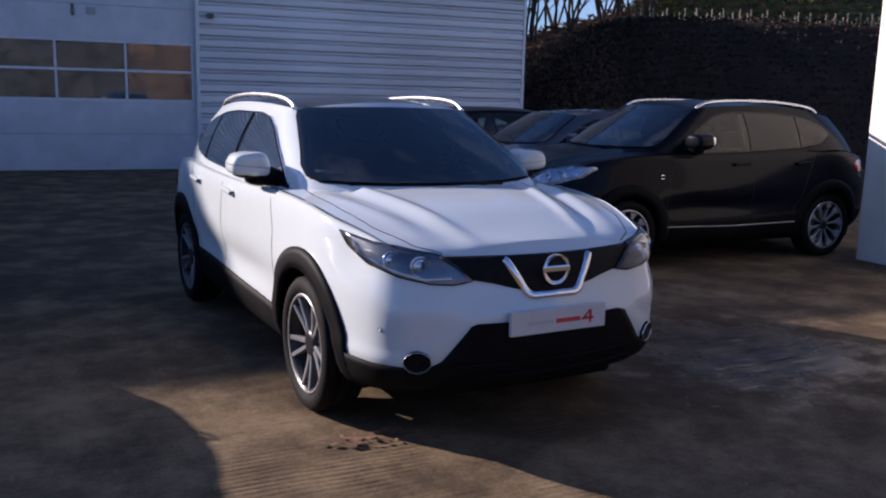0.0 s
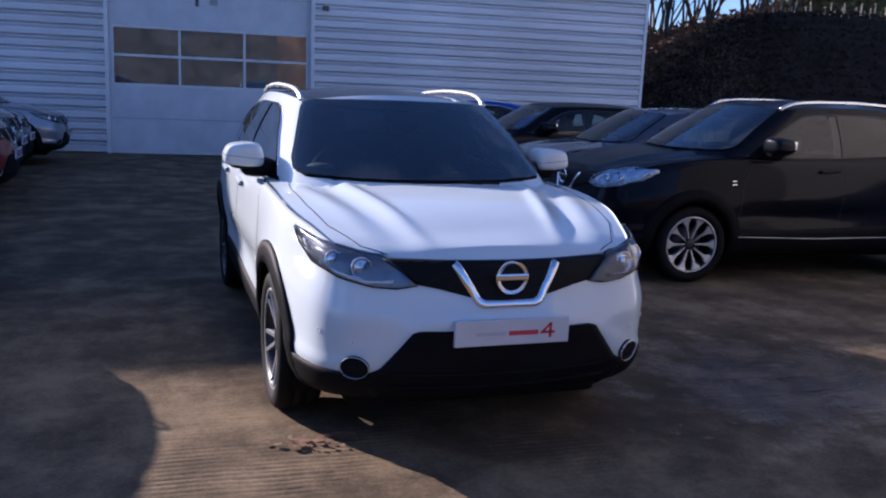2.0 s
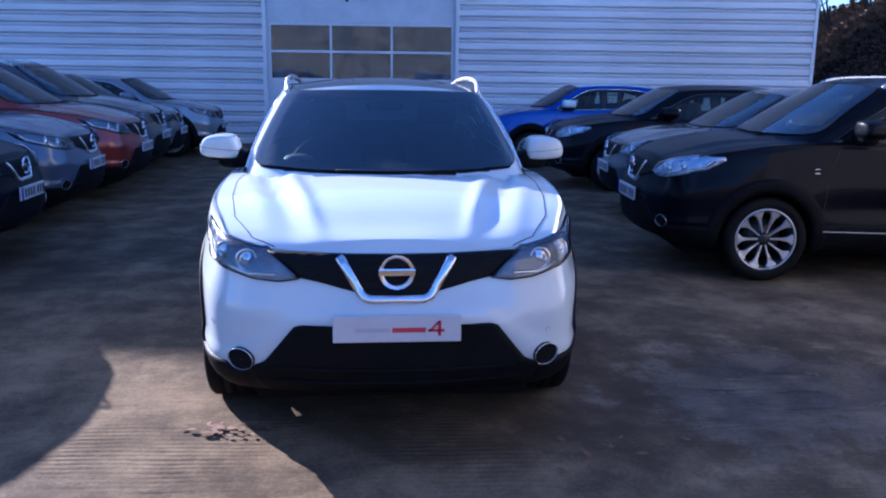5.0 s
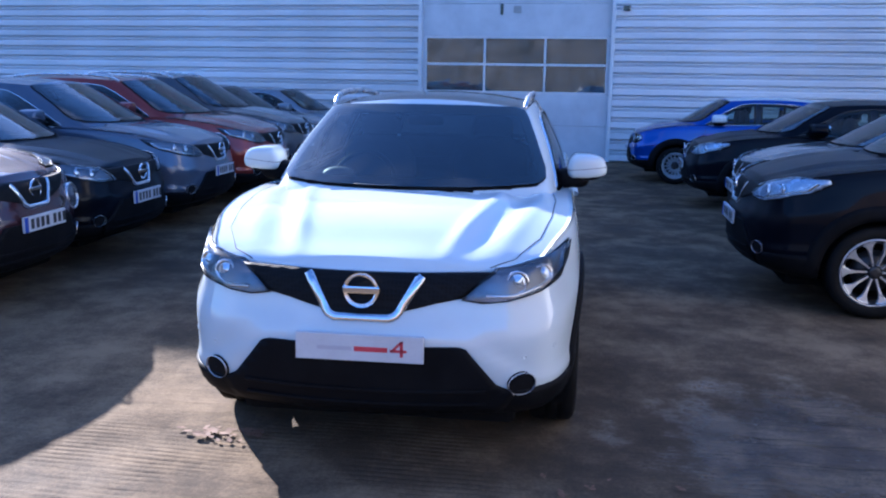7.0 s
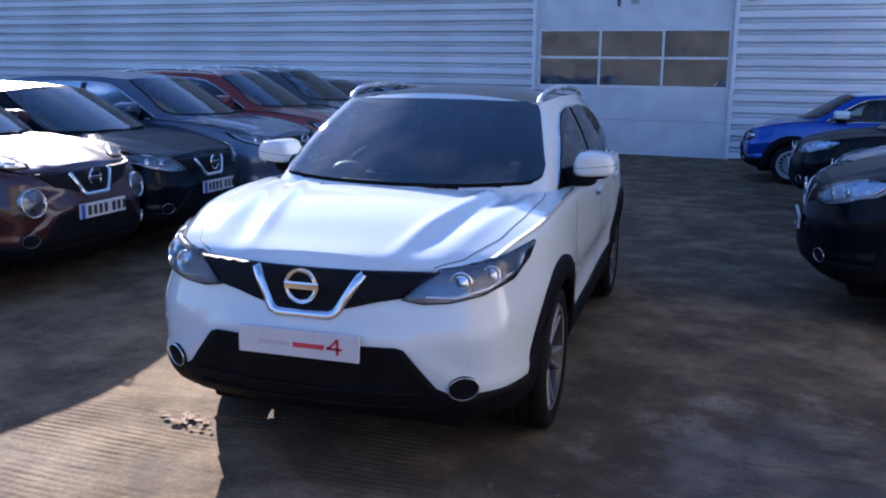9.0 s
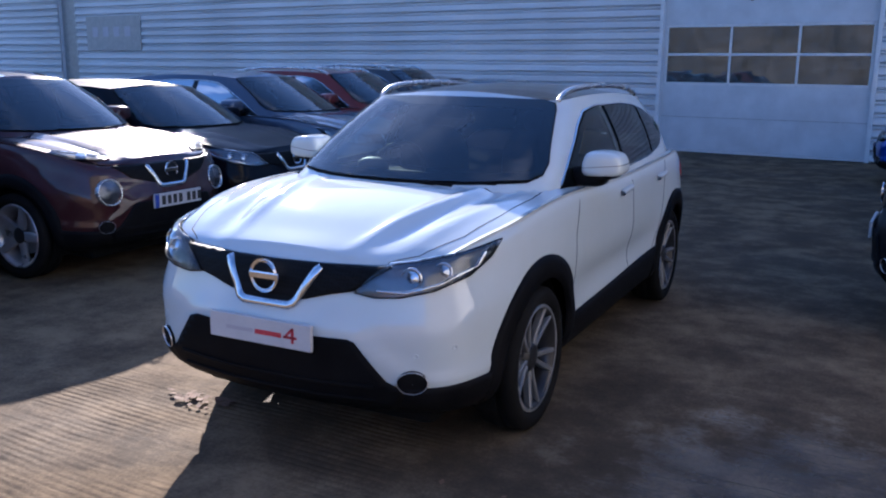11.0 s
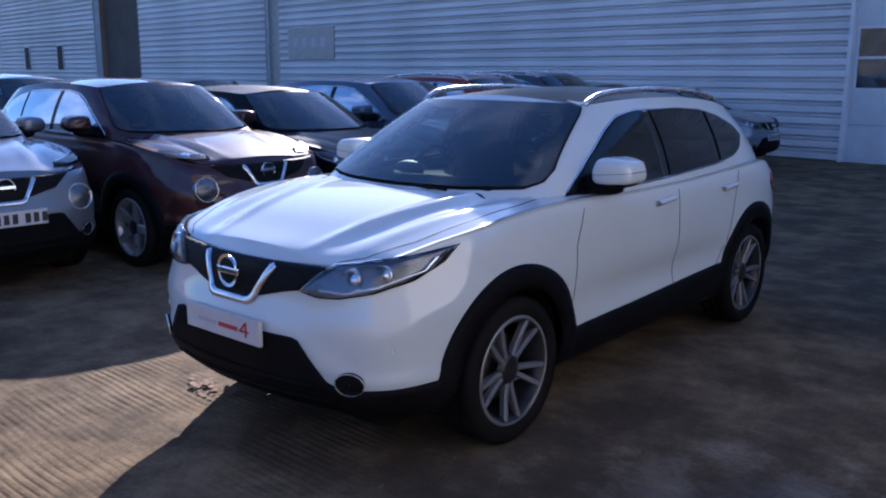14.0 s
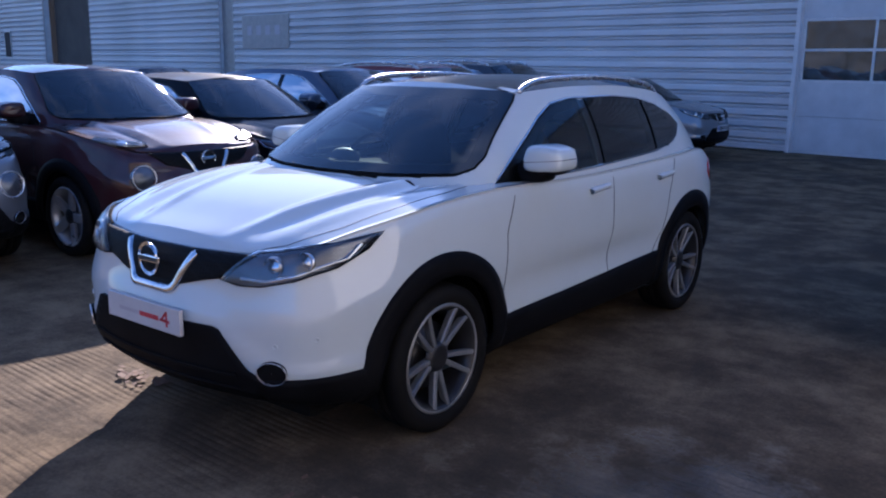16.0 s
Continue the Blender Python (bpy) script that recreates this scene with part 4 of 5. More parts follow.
            for a, b in (((.165, -.030), (.178, .034)), ((.125, -.012), (.192, -.001))):
                box_bm((a[0], py - .0014, z0 + a[1]), (b[0], py + .002, z0 + b[1]), bm=four)
            made = bmesh.ops.create_cube(four, size=1.0)["verts"]
            for v in made:
                u, w = v.co.x + .5, v.co.z + .5
                v.co = Vector((.124 + w * .042 + u * .014, py - .0014 + (v.co.y + .5) * .003, z0 - .010 + w * .044))
            part("print_bar", four, M_redprint, pl)
        else:
            part("plate_band", box_bm((-.258, py - .0012, z0 - .053), (-.215, py + .002, z0 + .053)), M_eublue, pl)
            for k in range(7):
                x = -.185 + k * .062 + (.03 if k > 3 else 0)
                part("print_bar", box_bm((x, py - .0012, z0 - .036), (x + .040, py + .002, z0 + .036)), M_platetext, pl)
    # roof rails
    if rails:
        for sg in (1, -1):
            line = [(.572, 1.90, 1.492), (.578, 1.97, 1.528), (.585, 2.08, 1.552), (.594, 2.3, 1.567), (.600, 2.7, 1.572), (.596, 3.1, 1.556), (.583, 3.40, 1.525), (.574, 3.52, 1.498), (.565, 3.60, 1.462)]
            sp = spline(line, 4)
            part_mesh("roof_rail", mesh_from("roof_rail", *tube([pt((sg * p[0], p[1], p[2])) for p in sp], .014, 10, 1.25), M_rail), car, "satin silver roof rail")
    part("underbody", box_bm((-.62 * sx, .32 * sy, .165), (.62 * sx, 4.1 * sy, .27), .04), M_seal, car, "black underbody panel")
    # seats and wheel
    if cabin:
        for x in (-.36, .36):
            seat = part_mesh("seat", mesh_from("seat", *egg_bm(pt((x, 2.20, 1.04)), (.24, .075, .27), 3.2), M_seat), car, "black cloth seat")
            part_mesh("headrest", mesh_from("headrest", *egg_bm(pt((x, 2.26, 1.36)), (.13, .05, .08), 3.0, 14, 10), M_seat), seat)
        part_mesh("seat", mesh_from("seat", *egg_bm(pt((0, 3.2, 1.0)), (.62, .08, .25), 4.0), M_seat), car, "black cloth rear bench")
        if plate == "dealer":
            sv, sf = [], []
            for i in range(32):
                a = 2 * math.pi * i / 32
                for j in range(8):
                    b = 2 * math.pi * j / 8
                    r = .18 + .014 * math.cos(b)
                    p = Vector((r * math.cos(a), .014 * math.sin(b), r * math.sin(a)))
                    sv.append(Matrix.Translation(pt((-.36, 1.72, 1.06))) @ Matrix.Rotation(radians(-25), 4, "X") @ p)
            for i in range(32):
                for j in range(8):
                    sf.append((i * 8 + j, i * 8 + (j + 1) % 8, ((i + 1) % 32) * 8 + (j + 1) % 8, ((i + 1) % 32) * 8 + j))
            part_mesh("steering_wheel", mesh_from("steering_wheel", sv, sf, M_plastic), car, "black steering wheel")
        part_mesh("instrument_cowl", mesh_from("instrument_cowl", *egg_bm(pt((-.50, 1.68, 1.09)), (.10, .07, .055), 2.2, 18, 10), M_dash), car, "instrument cowl, sunlight put into its pale grey")
        part_mesh("rear_view_mirror", mesh_from("rear_view_mirror", *egg_bm(pt((0, 1.75, 1.42)), (.11, .02, .032), 3.5, 14, 8), M_plastic), car, "black rear-view mirror")
    ms = wheel_meshes(r_tyre, r_tyre - .092, .225, style)
    for wy, wz in wheels:
        for sg in (1, -1):
            m = Matrix.Translation((sg * (.80 * sx - .02), wy * sy, r_tyre))
            if sg < 0:
                m = m @ Matrix.Rotation(math.pi, 4, "Z")
            m = m @ Matrix.Rotation(.35 + wy, 4, "X")
            add_wheel(car, ms, m)
    return car, tub_tree, green

# ---- the yard ----
def ground_sheet():
    """The whole ground in one sheet: tamped ridges before the car, coarse out to the horizon."""
    far = [60, 120, 300, 900, 2500]
    xs = [-v for v in far[::-1]] + [-30 + i for i in range(25)] + [-5 + i * .0625 for i in range(161)] + [6 + i for i in range(25)] + far
    ys = [-v for v in far[::-1]] + [-30 + i for i in range(26)] + [-3.6 + i * .0059 for i in range(950)] + [3 + i for i in range(28)] + far
    nx, ny = len(xs), len(ys)
    verts, faces = [], []
    for y in ys:
        for x in xs:
            z = -.004
            if abs(x) < 30 and abs(y) < 30:
                z += .006 * noise.noise(Vector((x * .35, y * .35, 3.1)))
            if abs(x) < 5 and -3.5 < y < 1.9:
                fade = min(1, (5 - abs(x)) / .5, (y + 3.5) / .4)
                rubbed = min(1, max(0, (1.25 - y + .8 * noise.noise(Vector((x * .7, y * .7, 9.0)))) / .7))
                worn = min(1, max(.06, .40 + 1.30 * noise.noise(Vector((x * 1.5, y * 1.9, 0))) + .5 * noise.noise(Vector((x * 5.5, y * 5.5, 4)))))
                wander = .030 * noise.noise(Vector((x * .9, y * .5, 7.7))) + .010 * noise.noise(Vector((x * 4, y * 2, 1.2)))
                z -= .0050 * fade * rubbed * worn * max(0, math.cos(2 * math.pi * (y + .05 * x + wander) / .0413)) ** 2.5
                z += fade * (.0028 * noise.noise(Vector((x * 5.0, y * 13.0, 2.5))) + .0015 * noise.noise(Vector((x * 8.0, y * 40.0, 6.1))))
            strip = 1 - math.hypot((x - 1.85 - .12 * y) / .50, (y - .45) / 1.25)
            if strip > 0:
                z += min(1, strip * 3) * (.010 * noise.noise(Vector((x * 8.0, y * 11.0, 5.5))) + .006 * noise.noise(Vector((x * 17.0, y * 24.0, 8.5))) - .003)
            verts.append((x, y, z))
    for j in range(ny - 1):
        for i in range(nx - 1):
            faces.append((j * nx + i, j * nx + i + 1, (j + 1) * nx + i + 1, (j + 1) * nx + i))
    ob = new("ground", mesh_from("ground", verts, faces, M_ground))
    tagged(ob, "old tamped concrete yard, ridged, stained and damp", "ground", kind="structure")


ground_sheet()

# the workshop: its wall runs along local x, the yard is on local -y
WALL = pose(0, 15.56, 0, 0, 0, -5.5)
WALL_H = 7.50
PITCH = 0.228


def plank_mesh(x0, x1):
    """One run of horizontal cladding: a flat face with a drip groove below it."""
    prof = [(.0, 0.0), (-.060, .032), (-.068, .040), (-.066, .128), (-.020, .134), (-.016, .158), (-.056, .188), (-.058, .206), (.0, .228)]
    verts, faces = [], []
    for x in (x0, x1):
        verts += [(x, y, z) for y, z in prof]
    k = len(prof)
    faces = [(i, k + i, k + i + 1, i + 1) for i in range(k - 1)]
    return mesh_from("cladding_plank", verts, faces, M_clad, False)


def clad_wall(name, label, x0, x1, z0, z1):
    wall = part("w", box_bm((x0, .0, z0), (x1, .25, z1)), M_clad, at=WALL)
    wall.name = name
    tagged(wall, label, "wall", kind="structure")
    me = plank_mesh(x0, x1)
    for k in range(int(round((z1 - z0) / PITCH))):
        part_mesh("cladding_plank", me, wall, at=pose(0, 0, z0 + k * PITCH))
    return wall


DOOR_L, DOOR_R, DOOR_T = -2.12, 1.93, 4.0
clad_wall("wall_north_left", "pale grey horizontally clad steel wall of the workshop", -21.6, DOOR_L - .06, 0.0, WALL_H)
clad_wall("wall_north_right", "pale grey horizontally clad steel wall of the workshop", DOOR_R + .06, 9.47, 0.0, WALL_H)
clad_wall("wall_north_over_door", "pale grey horizontally clad steel wall above the door", DOOR_L - .06, DOOR_R + .06, DOOR_T, WALL_H)
clad_wall("wall_north_far", "pale clad wall farther along the building", -32.6, -22.5, 0.0, 7.296)
clad_wall("wall_north_end", "pale clad wall at the far end of the building", -62.0, -37.4, 0.0, 7.296)
w = part("w", box_bm((9.3, .25, 0), (9.47, 9.5, WALL_H)), M_clad, at=WALL)
w.name = "wall_east"
tagged(w, "pale clad end wall of the workshop", "wall", kind="structure")
w = part("w", box_bm((-62, -.1, 7.30), (-22.45, 9.75, 7.55)), M_roof, at=WALL)
w.name = "roof_far"
tagged(w, "grey sheet roof edge of the far building", "roof", kind="structure")
w = part("w", box_bm((-22.4, -.1, WALL_H), (9.67, 9.75, WALL_H + .25)), M_roof, at=WALL)
w.name = "roof"
tagged(w, "grey sheet roof edge of the workshop", "roof", kind="structure")
w = part("w", box_bm((9.47, -.085, 0), (9.54, .30, WALL_H), .01), M_trim, at=WALL)
w.name = "trim_corner"
tagged(w, "white steel corner trim", "trim", kind="structure")
w = part("w", box_bm((-22.5, .10, 0), (-21.6, .35, WALL_H)), M_metalgrey, at=WALL)
w.name = "wall_recess"
tagged(w, "grey recess between two stretches of wall", "wall", kind="structure")
# a panel set back in the doorway, coloured dark for the gloom inside
w = part("w", box_bm((-37.4, .5, 0), (-32.6, .7, 7.29)), M_dim, at=WALL)
w.name = "door_far"
tagged(w, "doorway in the far wall, its gloom put into a brown panel", "door", kind="structure")
# inner walls, coloured near black for the unlit rooms
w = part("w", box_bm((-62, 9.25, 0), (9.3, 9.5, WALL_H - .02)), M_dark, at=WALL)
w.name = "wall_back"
tagged(w, "back wall inside the workshop, its gloom put into the colour", "wall", kind="structure")
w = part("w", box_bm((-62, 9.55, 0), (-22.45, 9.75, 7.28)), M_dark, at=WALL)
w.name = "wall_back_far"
tagged(w, "back wall inside the workshop, its gloom put into the colour", "wall", kind="structure")
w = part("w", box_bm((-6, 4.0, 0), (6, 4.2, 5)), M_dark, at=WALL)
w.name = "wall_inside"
tagged(w, "wall inside the workshop behind the door, gloom put into its colour", "wall", kind="structure")


def sectional_door():
    door = thing("door_1", "pale grey sectional workshop door with two rows of windows", "door", kind="structure", at=WALL)
    for x0, x1, z0, z1 in ((DOOR_L - .06, DOOR_L + .02, 0, DOOR_T), (DOOR_R - .02, DOOR_R + .06, 0, DOOR_T), (DOOR_L + .02, DOOR_R - .02, DOOR_T - .08, DOOR_T)):
        part("door_frame", box_bm((x0, -.078, z0), (x1, .14, z1), .008), M_trim, door, "white door frame")
    a, b = DOOR_L + .02, DOOR_R - .02
    zs = [0.05, .725, 1.40, 2.58, 3.25, 3.92]
    for k in (0, 1, 3, 4):
        part("door_panel", box_bm((a, .06, zs[k] + .003), (b, .10, zs[k + 1] - .003), .006), M_door, door, "flat grey door panel")
    part("bottom_seal", box_bm((a, .055, .004), (b, .095, .05), .01), M_trim, door, "pale bottom rail")
    # two rows of three panes
    cols = [a + .06 + (b - a - .12) * i / 3 for i in range(4)]
    for z0, z1 in ((1.43, 1.97), (2.01, 2.55)):
        for i in range(3):
            x0, x1 = cols[i] + .02, cols[i + 1] - .02
            g = part("pane", box_bm((x0, .075, z0), (x1, .083, z1)), M_pane, door, "window pane, its film raised to a pale sky veil")
            g.visible_shadow = False
    for x in cols:
        part("mullion", box_bm((x - .022, .052, 1.40), (x + .022, .098, 2.58), .006), M_trim, door, "white window bar")
    for z in (1.402, 1.987, 2.552):
        for i in range(3):
            part("transom", box_bm((cols[i] + .022, .052, z - .022), (cols[i + 1] - .022, .098, z + .028), .006), M_trim, door, "white window bar")
    for x0, x1 in ((a, cols[0] - .022), (cols[3] + .022, b)):
        part("door_stile", box_bm((x0, .06, 1.403), (x1, .10, 2.577), .006), M_door, door)
    part("door_grip", box_bm((-.42, .03, 3.02), (-.36, .06, 3.24), .008), M_gloss, door, "dark pull handle")
    part("door_grip", box_bm((-.14, .03, 3.06), (.02, .06, 3.20), .008), M_metalgrey, door)


sectional_door()


def wall_sign():
    s = thing("wall_sign", "faded brown sign board on the clad wall, lettering not readable", "sign", at=WALL @ pose(-19.7, -.068, 2.1))
    part("board", box_bm((-1.3, -.03, 0), (1.3, .0, 1.05), .01), M_board, s)
    for k in range(4):
        part("print_bar", box_bm((-1.0 + k * .52, -.036, .42), (-.72 + k * .52, -.028, .72)), M_paleprint, s)


wall_sign()


def far_window(x):
    t = thing("window_far", "small dark window in the far wall", "window", kind="structure", at=WALL @ pose(x, -.068, 1.75))
    part("window_frame", box_bm((-.42, -.03, -.05), (.42, .0, 1.25), .01), M_trim, t)
    # pane coloured near black for the unlit room behind it
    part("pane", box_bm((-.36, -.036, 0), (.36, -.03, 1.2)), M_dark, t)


far_window(-41.8)
far_window(-46.6)


def wall_lamp():
    t = thing("security_lamp", "small black security lamp fixed on the clad wall", "lamp", at=WALL @ pose(2.2, -.064, 3.13))
    part("bracket", box_bm((-.02, -.06, -.03), (.02, 0, .03), .005), M_plastic, t)
    part("head", box_bm((-.07, -.15, -.05), (.07, -.05, .05), .015), M_gloss, t)


wall_lamp()

# the cream building beside the black car
EAST = pose(5.86, 2.70, 0, 0, 0, -4)
w = part("w", box_bm((0, -2.2, 0), (.3, 0, 4.6), .01), M_cream, at=EAST)
w.name = "wall_cream"
tagged(w, "cream painted wall of a neighbouring building", "wall", kind="structure")
# unseen stretch added past the cream wall; only bounce and reflections show it
w = part("w", box_bm((0, -9.0, 0), (.3, -2.2, 4.6), .01), M_yardwall, at=EAST)
w.name = "wall_east_yard"
tagged(w, "added unseen grey rendered wall carrying on the cream one", "wall", kind="structure")
w = part("w", box_bm((.3, -.28, 0), (9.0, -.0, 4.6)), M_cream, at=EAST)
w.name = "wall_cream_north"
tagged(w, "cream painted side wall of a neighbouring building", "wall", kind="structure")
w = part("w", box_bm((-.10, -9.1, 4.6), (9.0, .10, 4.75), .01), M_roof, at=EAST)
w.name = "roof_cream"
tagged(w, "grey flat roof edge of the cream building", "roof", kind="structure")
w = part("w", box_bm((-.035, -2.2, 3.05), (0, .03, 3.13), .008), M_trim, at=EAST)
w.name = "trim_cream"
tagged(w, "pale ledge on the cream wall", "trim", kind="structure")

# plain brick walls added unseen behind the camera, for the door panes to reflect
w = part("w", box_bm((-.8, -26.3, 0), (45, -26, 5.3)), M_redbrick)
w.name = "wall_south_east"
tagged(w, "added unseen red brick wall, reflected in the door panes", "wall", kind="structure")
w = part("w", box_bm((-45, -26.3, 0), (-.8, -26, 5.3)), M_brick)
w.name = "wall_south"
tagged(w, "added unseen mottled brick wall, reflected in the door panes", "wall", kind="structure")


def slope(name, label, mat, crest, foot, top, rough, seed):
    """A slope swept along a crest line: from its foot in front to the ground behind the crest."""
    line = spline(crest, 10)
    rows, verts, faces = 26, [], []
    for i, p in enumerate(line):
        for j in range(rows + 1):
            v = j / rows
            if v < .62:
                s = v / .62
                q = Vector((p[0] + foot[0] * (1 - s), p[1] + foot[1] * (1 - s), p[2] * (s ** .8)))
            else:
                s = (v - .62) / .38
                q = Vector((p[0] + top[0] * s, p[1] + top[1] * s, p[2] + top[2] * s))
            b = noise.noise(Vector((q.x * .45, q.y * .45, q.z * .6 + seed)))
            q += Vector((b * rough, b * rough, b * rough * .6))
            verts.append(tuple(q) if j else (q.x, q.y, -.1))
    for i in range(len(line) - 1):
        for j in range(rows):
            a = i * (rows + 1) + j
            faces.append((a, a + rows + 1, a + rows + 2, a + 1))
    ob = new(name, mesh_from(name, verts, faces, mat))
    tagged(ob, label, "bank", kind="structure")
    return [[verts[i * (rows + 1) + j] for j in range(rows + 1)] for i in range(len(line))]


# a steep bank in its own shade, which its dark colours deepen, and a gentler one behind it that the sun reaches
near_bank = slope("ground_bank", "steep overgrown bank behind the yard, shade deepened in its colour", M_soil, [(10.9, 18.6, .5), (12.0, 17.7, 2.0), (13.2, 17.0, 3.25), (14.6, 16.4, 3.82), (17.5, 15.3, 3.95), (23, 13.4, 4.0), (33, 10.5, 4.05), (55, 5.0, 4.15)], (-1.2, -3.4), (2.0, 6.0, .1), .22, 1.7)
far_bank = slope("ground_bank_far", "sunlit brown grass bank behind the dark one", M_drygrass, [(9.0, 30.0, 2.2), (14.0, 28.0, 3.1), (19.0, 26.0, 4.6), (26, 23.5, 6.4), (36, 20.5, 7.0), (60, 14, 7.4)], (-5.0, -9.0), (4, 14, -1.2), .25, 6.3)


def tufts(name, label, mat, spots, count, size, seed, spread=(0.8, 0.8, 0.25), upright=0.5, category="plants"):
    """Many small leaf blades scattered round the spots."""
    rnd = random.Random(seed)
    verts, faces = [], []
    for _ in range(count):
        c = Vector(rnd.choice(spots)) + Vector((rnd.uniform(-1, 1) * spread[0], rnd.uniform(-1, 1) * spread[1], rnd.uniform(-.2, 1) * spread[2]))
        d = Vector((rnd.gauss(0, 1), rnd.gauss(0, 1), upright + rnd.gauss(0, .5))).normalized()
        s = d.cross(Vector((rnd.gauss(0, 1), rnd.gauss(0, 1), rnd.gauss(0, 1)))).normalized()
        l = size * rnd.uniform(.5, 1.4)
        w_ = l * rnd.uniform(.16, .34)
        k = len(verts)
        verts += [c, c + d * l * .5 + s * w_, c + d * l + Vector((0, 0, -.1 * l)), c + d * l * .5 - s * w_]
        faces += [(k, k + 1, k + 2), (k, k + 2, k + 3)]
    ob = new(name, mesh_from(name, verts, faces, mat, False))
    return tagged(ob, label, category, kind="stuff")


tufts("ivy", "ivy and brambles covering the bank, coloured dark for shade", M_ivy, [p for r in near_bank for p in r[1:20]], 34000, .13, 5, (.35, .35, .10), .3)
tufts("hedge_leaves", "sunlit green growth along the top of the bank", M_greengrass, [p for r in far_bank[25:] for p in r[9:19]], 26000, .16, 6, (.6, .7, .15), .8)
tufts("dry_grass", "dry brown grass on the sunlit bank", M_drygrass, [p for r in far_bank[:38] for p in r[1:20]] + [p for r in near_bank[:22] for p in r[17:26]] * 2, 52000, .15, 7, (.4, .4, .06), 1.2)

tufts("brambles", "dead brown brambles on the end of the bank", M_bramble, [p for r in near_bank[:24] for p in r[5:18]], 26000, .075, 8, (.35, .35, .08), .6)


def fence():
    f = thing("fence", "weathered timber fence on top of the bank", "fence")
    rnd = random.Random(9)
    me = [mesh_from("paling", *_box((-.016, -.01, 0), (.016, .01, .85 + .12 * k)), M_timber, False) for k in range(3)]
    n = 0
    for i in range(31, 70):
        a, b = Vector(near_bank[i][19]), Vector(near_bank[min(i + 1, len(near_bank) - 1)][19])
        count = max(1, int((b - a).length / .13))
        for s in range(count):
            p = a.lerp(b, s / count)
            part_mesh("paling", me[n % 3], f, at=pose(p.x, p.y, p.z - .58, rnd.uniform(-3, 3), rnd.uniform(-3, 3), -18))
            n += 1


def _box(lo, hi):
    v = [(x, y, z) for z in (lo[2], hi[2]) for y in (lo[1], hi[1]) for x in (lo[0], hi[0])]
    return v, [(0, 2, 3, 1), (4, 5, 7, 6), (0, 1, 5, 4), (2, 6, 7, 3), (0, 4, 6, 2), (1, 3, 7, 5)]


fence()


def bare_tree(at, height, seed):
    """A leafless tree: trunk, limbs and ever finer twigs."""
    rnd = random.Random(seed)
    t = thing("bare_tree", "leafless winter tree with thin twiggy branches on the bank", "tree", "trees on the bank", at=at)
    trunk_v, trunk_f, limb_v, limb_f, twig_v, twig_f = [], [], [], [], [], []

    def grow(p, d, length, r, level):
        pts, rad = [p], [r]
        steps = 5
        for s in range(steps):
            d = (d + Vector((rnd.gauss(0, .14), rnd.gauss(0, .14), .06))).normalized()
            p = p + d * length / steps
            pts.append(p)
            rad.append(r * (1 - .75 * (s + 1) / steps) + .004)
        v, f = tube(pts, rad, 7 if level == 0 else 5 if level == 1 else 3)
        tv, tf = ((trunk_v, trunk_f), (limb_v, limb_f), (twig_v, twig_f), (twig_v, twig_f))[level]
        k = len(tv)
        tv += v
        tf += [tuple(i + k for i in q) for q in f]
        if level < 3:
            for _ in range((8, 5, 3)[level]):
                s = rnd.uniform(.25, 1) * steps
                i = min(int(s), steps - 1)
                o = pts[i].lerp(pts[i + 1], s - i)
                dd = (d + Vector((rnd.gauss(0, .75), rnd.gauss(0, .75), rnd.uniform(-.1, .6)))).normalized()
                grow(o, dd, length * rnd.uniform(.35, .6), max(.009, rad[i] * .5), level + 1)

    for _ in range(4):
        grow(Vector((rnd.uniform(-.3, .3), rnd.uniform(-.3, .3), -.2)), Vector((rnd.uniform(-.25, .25), rnd.uniform(-.25, .25), 1)).normalized(), height * rnd.uniform(.7, 1), .008 * height, 0)
    part_mesh("trunk", mesh_from("trunk", trunk_v, trunk_f, M_bark), t)
    part_mesh("limbs", mesh_from("limbs", limb_v, limb_f, M_bark), t)
    part_mesh("crown", mesh_from("crown", twig_v, twig_f, M_bark), t, "fine bare twigs")


for k, (i, j, h) in enumerate(((2, 16, 5.0), (4, 17, 5.5), (8, 16, 5.0), (11, 18, 5.5), (6, 15, 5.0), (9, 17, 6.5), (12, 15, 5.5), (14, 18, 6.5), (17, 16, 5.5), (19, 19, 7.0), (22, 20, 6.5), (30, 22, 7.5), (38, 20, 7.0), (3, 12, 4.0), (5, 12, 4.4), (7, 12, 4.0), (10, 13, 4.4), (12, 12, 4.0), (15, 13, 4.2), (1, 14, 4.6), (3, 16, 5.2), (5, 15, 4.2), (6, 18, 5.6), (8, 13, 4.2), (9, 14, 4.8), (11, 15, 4.6), (13, 13, 4.2), (18, 13, 5.5), (20, 14, 6.0), (21, 17, 6.5), (23, 16, 6.0), (24, 18, 7.0), (25, 14, 5.5), (26, 19, 7.0), (27, 16, 6.0), (22, 13, 5.5), (28, 18, 6.5), (19, 16, 6.0), (24, 13, 5.0))):
    bare_tree(pose(*far_bank[i][j]), h, 40 + k)


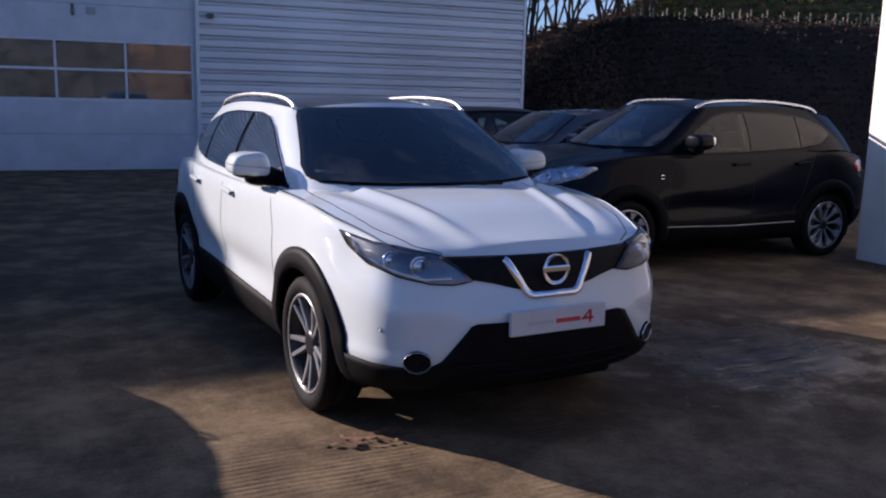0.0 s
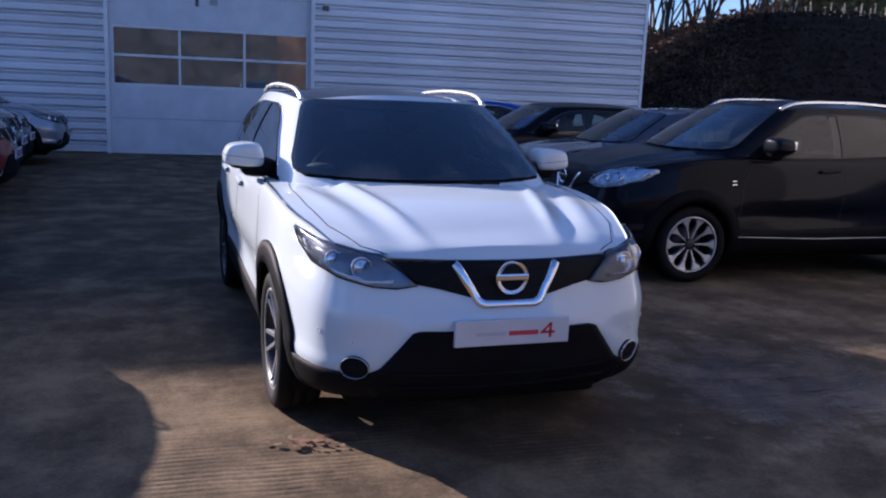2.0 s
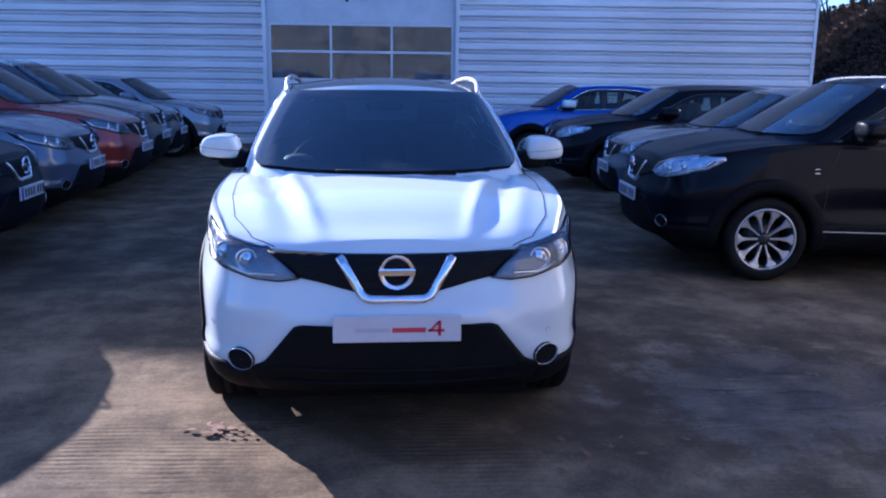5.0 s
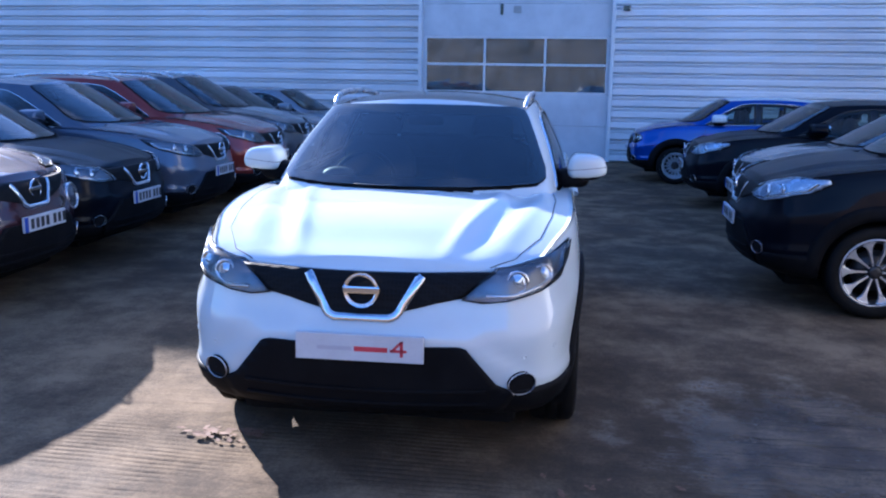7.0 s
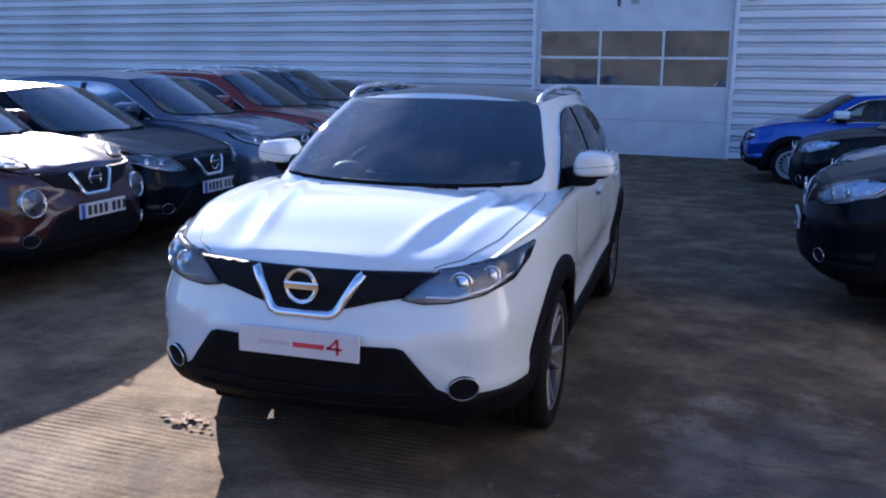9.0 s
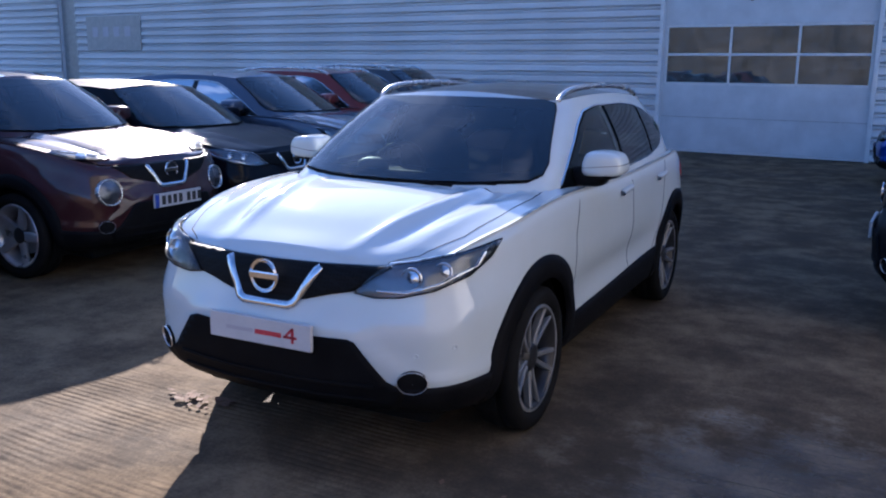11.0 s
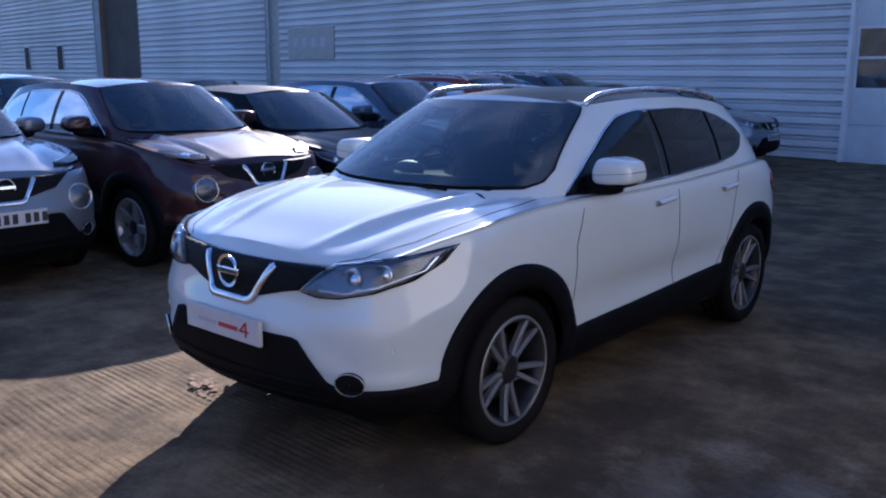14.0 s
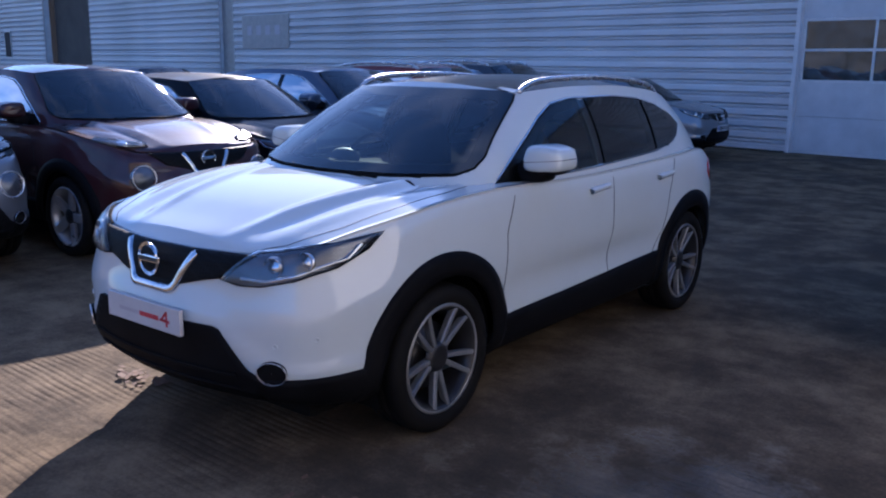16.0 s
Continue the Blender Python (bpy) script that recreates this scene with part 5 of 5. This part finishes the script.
def litter(centre, radius, count, seed):
    """Wet fallen leaves pressed on the concrete."""
    rnd = random.Random(seed)
    verts, faces = [], []
    for _ in range(count):
        a, r = rnd.uniform(0, 2 * math.pi), radius * abs(rnd.gauss(0, .5))
        c_ = Vector((centre[0] + 1.6 * r * math.cos(a), centre[1] + .7 * r * math.sin(a), .008 + rnd.uniform(0, .006)))
        t, l = rnd.uniform(0, 2 * math.pi), rnd.uniform(.012, .032)
        d, s = Vector((math.cos(t), math.sin(t), rnd.uniform(-.05, .12))) * l, Vector((-math.sin(t), math.cos(t), rnd.uniform(-.2, .2))) * l * .55
        k = len(verts)
        verts += [c_ - d, c_ - d * .2 + s, c_ + d * .6 + s * .6, c_ + d, c_ + d * .5 - s * .8, c_ - d * .3 - s]
        faces.append(tuple(range(k, k + 6)))
    return verts, faces


lv, lf = litter((-.80, .40), .15, 30, 3)
for seed, (cx, cy, rr, cnt) in enumerate(((-.62, .40, .10, 24), (1.6, -.9, .6, 14), (.9, .1, .5, 10))):
    v2, f2 = litter((cx, cy), rr, cnt, 20 + seed)
    lf += [tuple(i + len(lv) for i in q) for q in f2]
    lv += v2
tagged(new("leaf_litter", mesh_from("leaf_litter", lv, lf, M_leaf, False)), "small wet brown leaves lying on the concrete", "leaves", kind="stuff")

# ---- the cars ----
main_car, main_tub, main_green = build_car("crossover_car", "white crossover car with chrome V grille and roof rails", pose(0, 0, 0), M_white, style="twin", roof=M_gloss, plate="dealer", fine=9, dark_rear=True)

def parked(x, y, heading):
    """The pose of a car whose plate is at (x, y) and whose nose points heading degrees round from +x."""
    return pose(x, y, 0, 0, 0, heading + 90)


LEFT = "cars parked along the west side"
RIGHT = "cars parked along the east side"
build_car("silver_crossover", "silver small crossover with round front lamps in the west row", parked(-3.40, .52, 0), M_pewter, LEFT, "star", (.97, .95, 1.0), face="round", rails=False)
build_car("small_crossover", "dark maroon small crossover with round front lamps", parked(-2.92, 2.52, 0), M_maroon, LEFT, "star", (.97, .95, 1.015), face="round", rails=False, dark_rear=True)
build_car("black_crossover", "black crossover car parked nose out in the west row", parked(-2.98, 4.28, 0), M_black, LEFT, "petal", (1, 1, .955), rails=False, bright=False)
build_car("grey_crossover", "grey blue crossover car parked in the west row", parked(-3.00, 6.28, 0), M_greyblue, LEFT, "star", (1.0, 1.03, 1.02), rails=False)
build_car("red_crossover", "copper red crossover car parked in the west row", parked(-2.90, 8.14, 0), M_red, LEFT, "star", (1.0, 1.03, 1.05))
build_car("graphite_crossover", "graphite grey crossover car parked in the west row", parked(-3.05, 10.0, 0), M_grey, LEFT, "star", (1, 1, 1.08))
build_car("slate_crossover", "slate blue car parked in the west row", parked(-3.15, 11.85, 0), M_slate, LEFT, "star", (.98, .98, .97), rails=False)
build_car("wall_hatchback", "pewter silver hatchback parked beside the workshop wall", parked(-2.75, 13.75, 0), M_pewter, LEFT, "multi", (.95, .92, .93), rails=False)
build_car("black_estate_crossover", "black crossover car with bright petal alloy wheels", parked(2.24, 4.02, 177), M_black, RIGHT, "petal", (.99, .985, 1.03), r_tyre=.338, bright=False, face="leaf", dark_rear=True)
build_car("slate_saloon", "slate blue grey car parked in the east row", parked(2.75, 6.60, 176), M_slate, RIGHT, "star", (.98, .98, .94), rails=False, bright=False, face="leaf")
build_car("dark_hatchback", "dark grey hatchback parked in the east row", parked(2.60, 9.25, 176), M_black, RIGHT, "multi", (.96, .94, .93), rails=False, r_tyre=.325, bright=False, face="leaf")
build_car("small_blue_hatchback", "bright blue small hatchback with a white roof", parked(2.10, 12.35, 176), M_blue, RIGHT, "multi", (.93, .85, .92), face="oval", rails=False, roof=M_white, r_tyre=.305)
build_car("pale_blue_hatchback", "pale blue silver hatchback standing behind the west row", parked(-7.7, 3.4, 0), M_silver, "", "multi", (.96, .94, 1.03), rails=False)
build_car("far_dark_car", "dark car standing behind the west row", parked(-12.6, 9.6, -10), M_slate, "", "star", (1, 1, .97), rails=False)
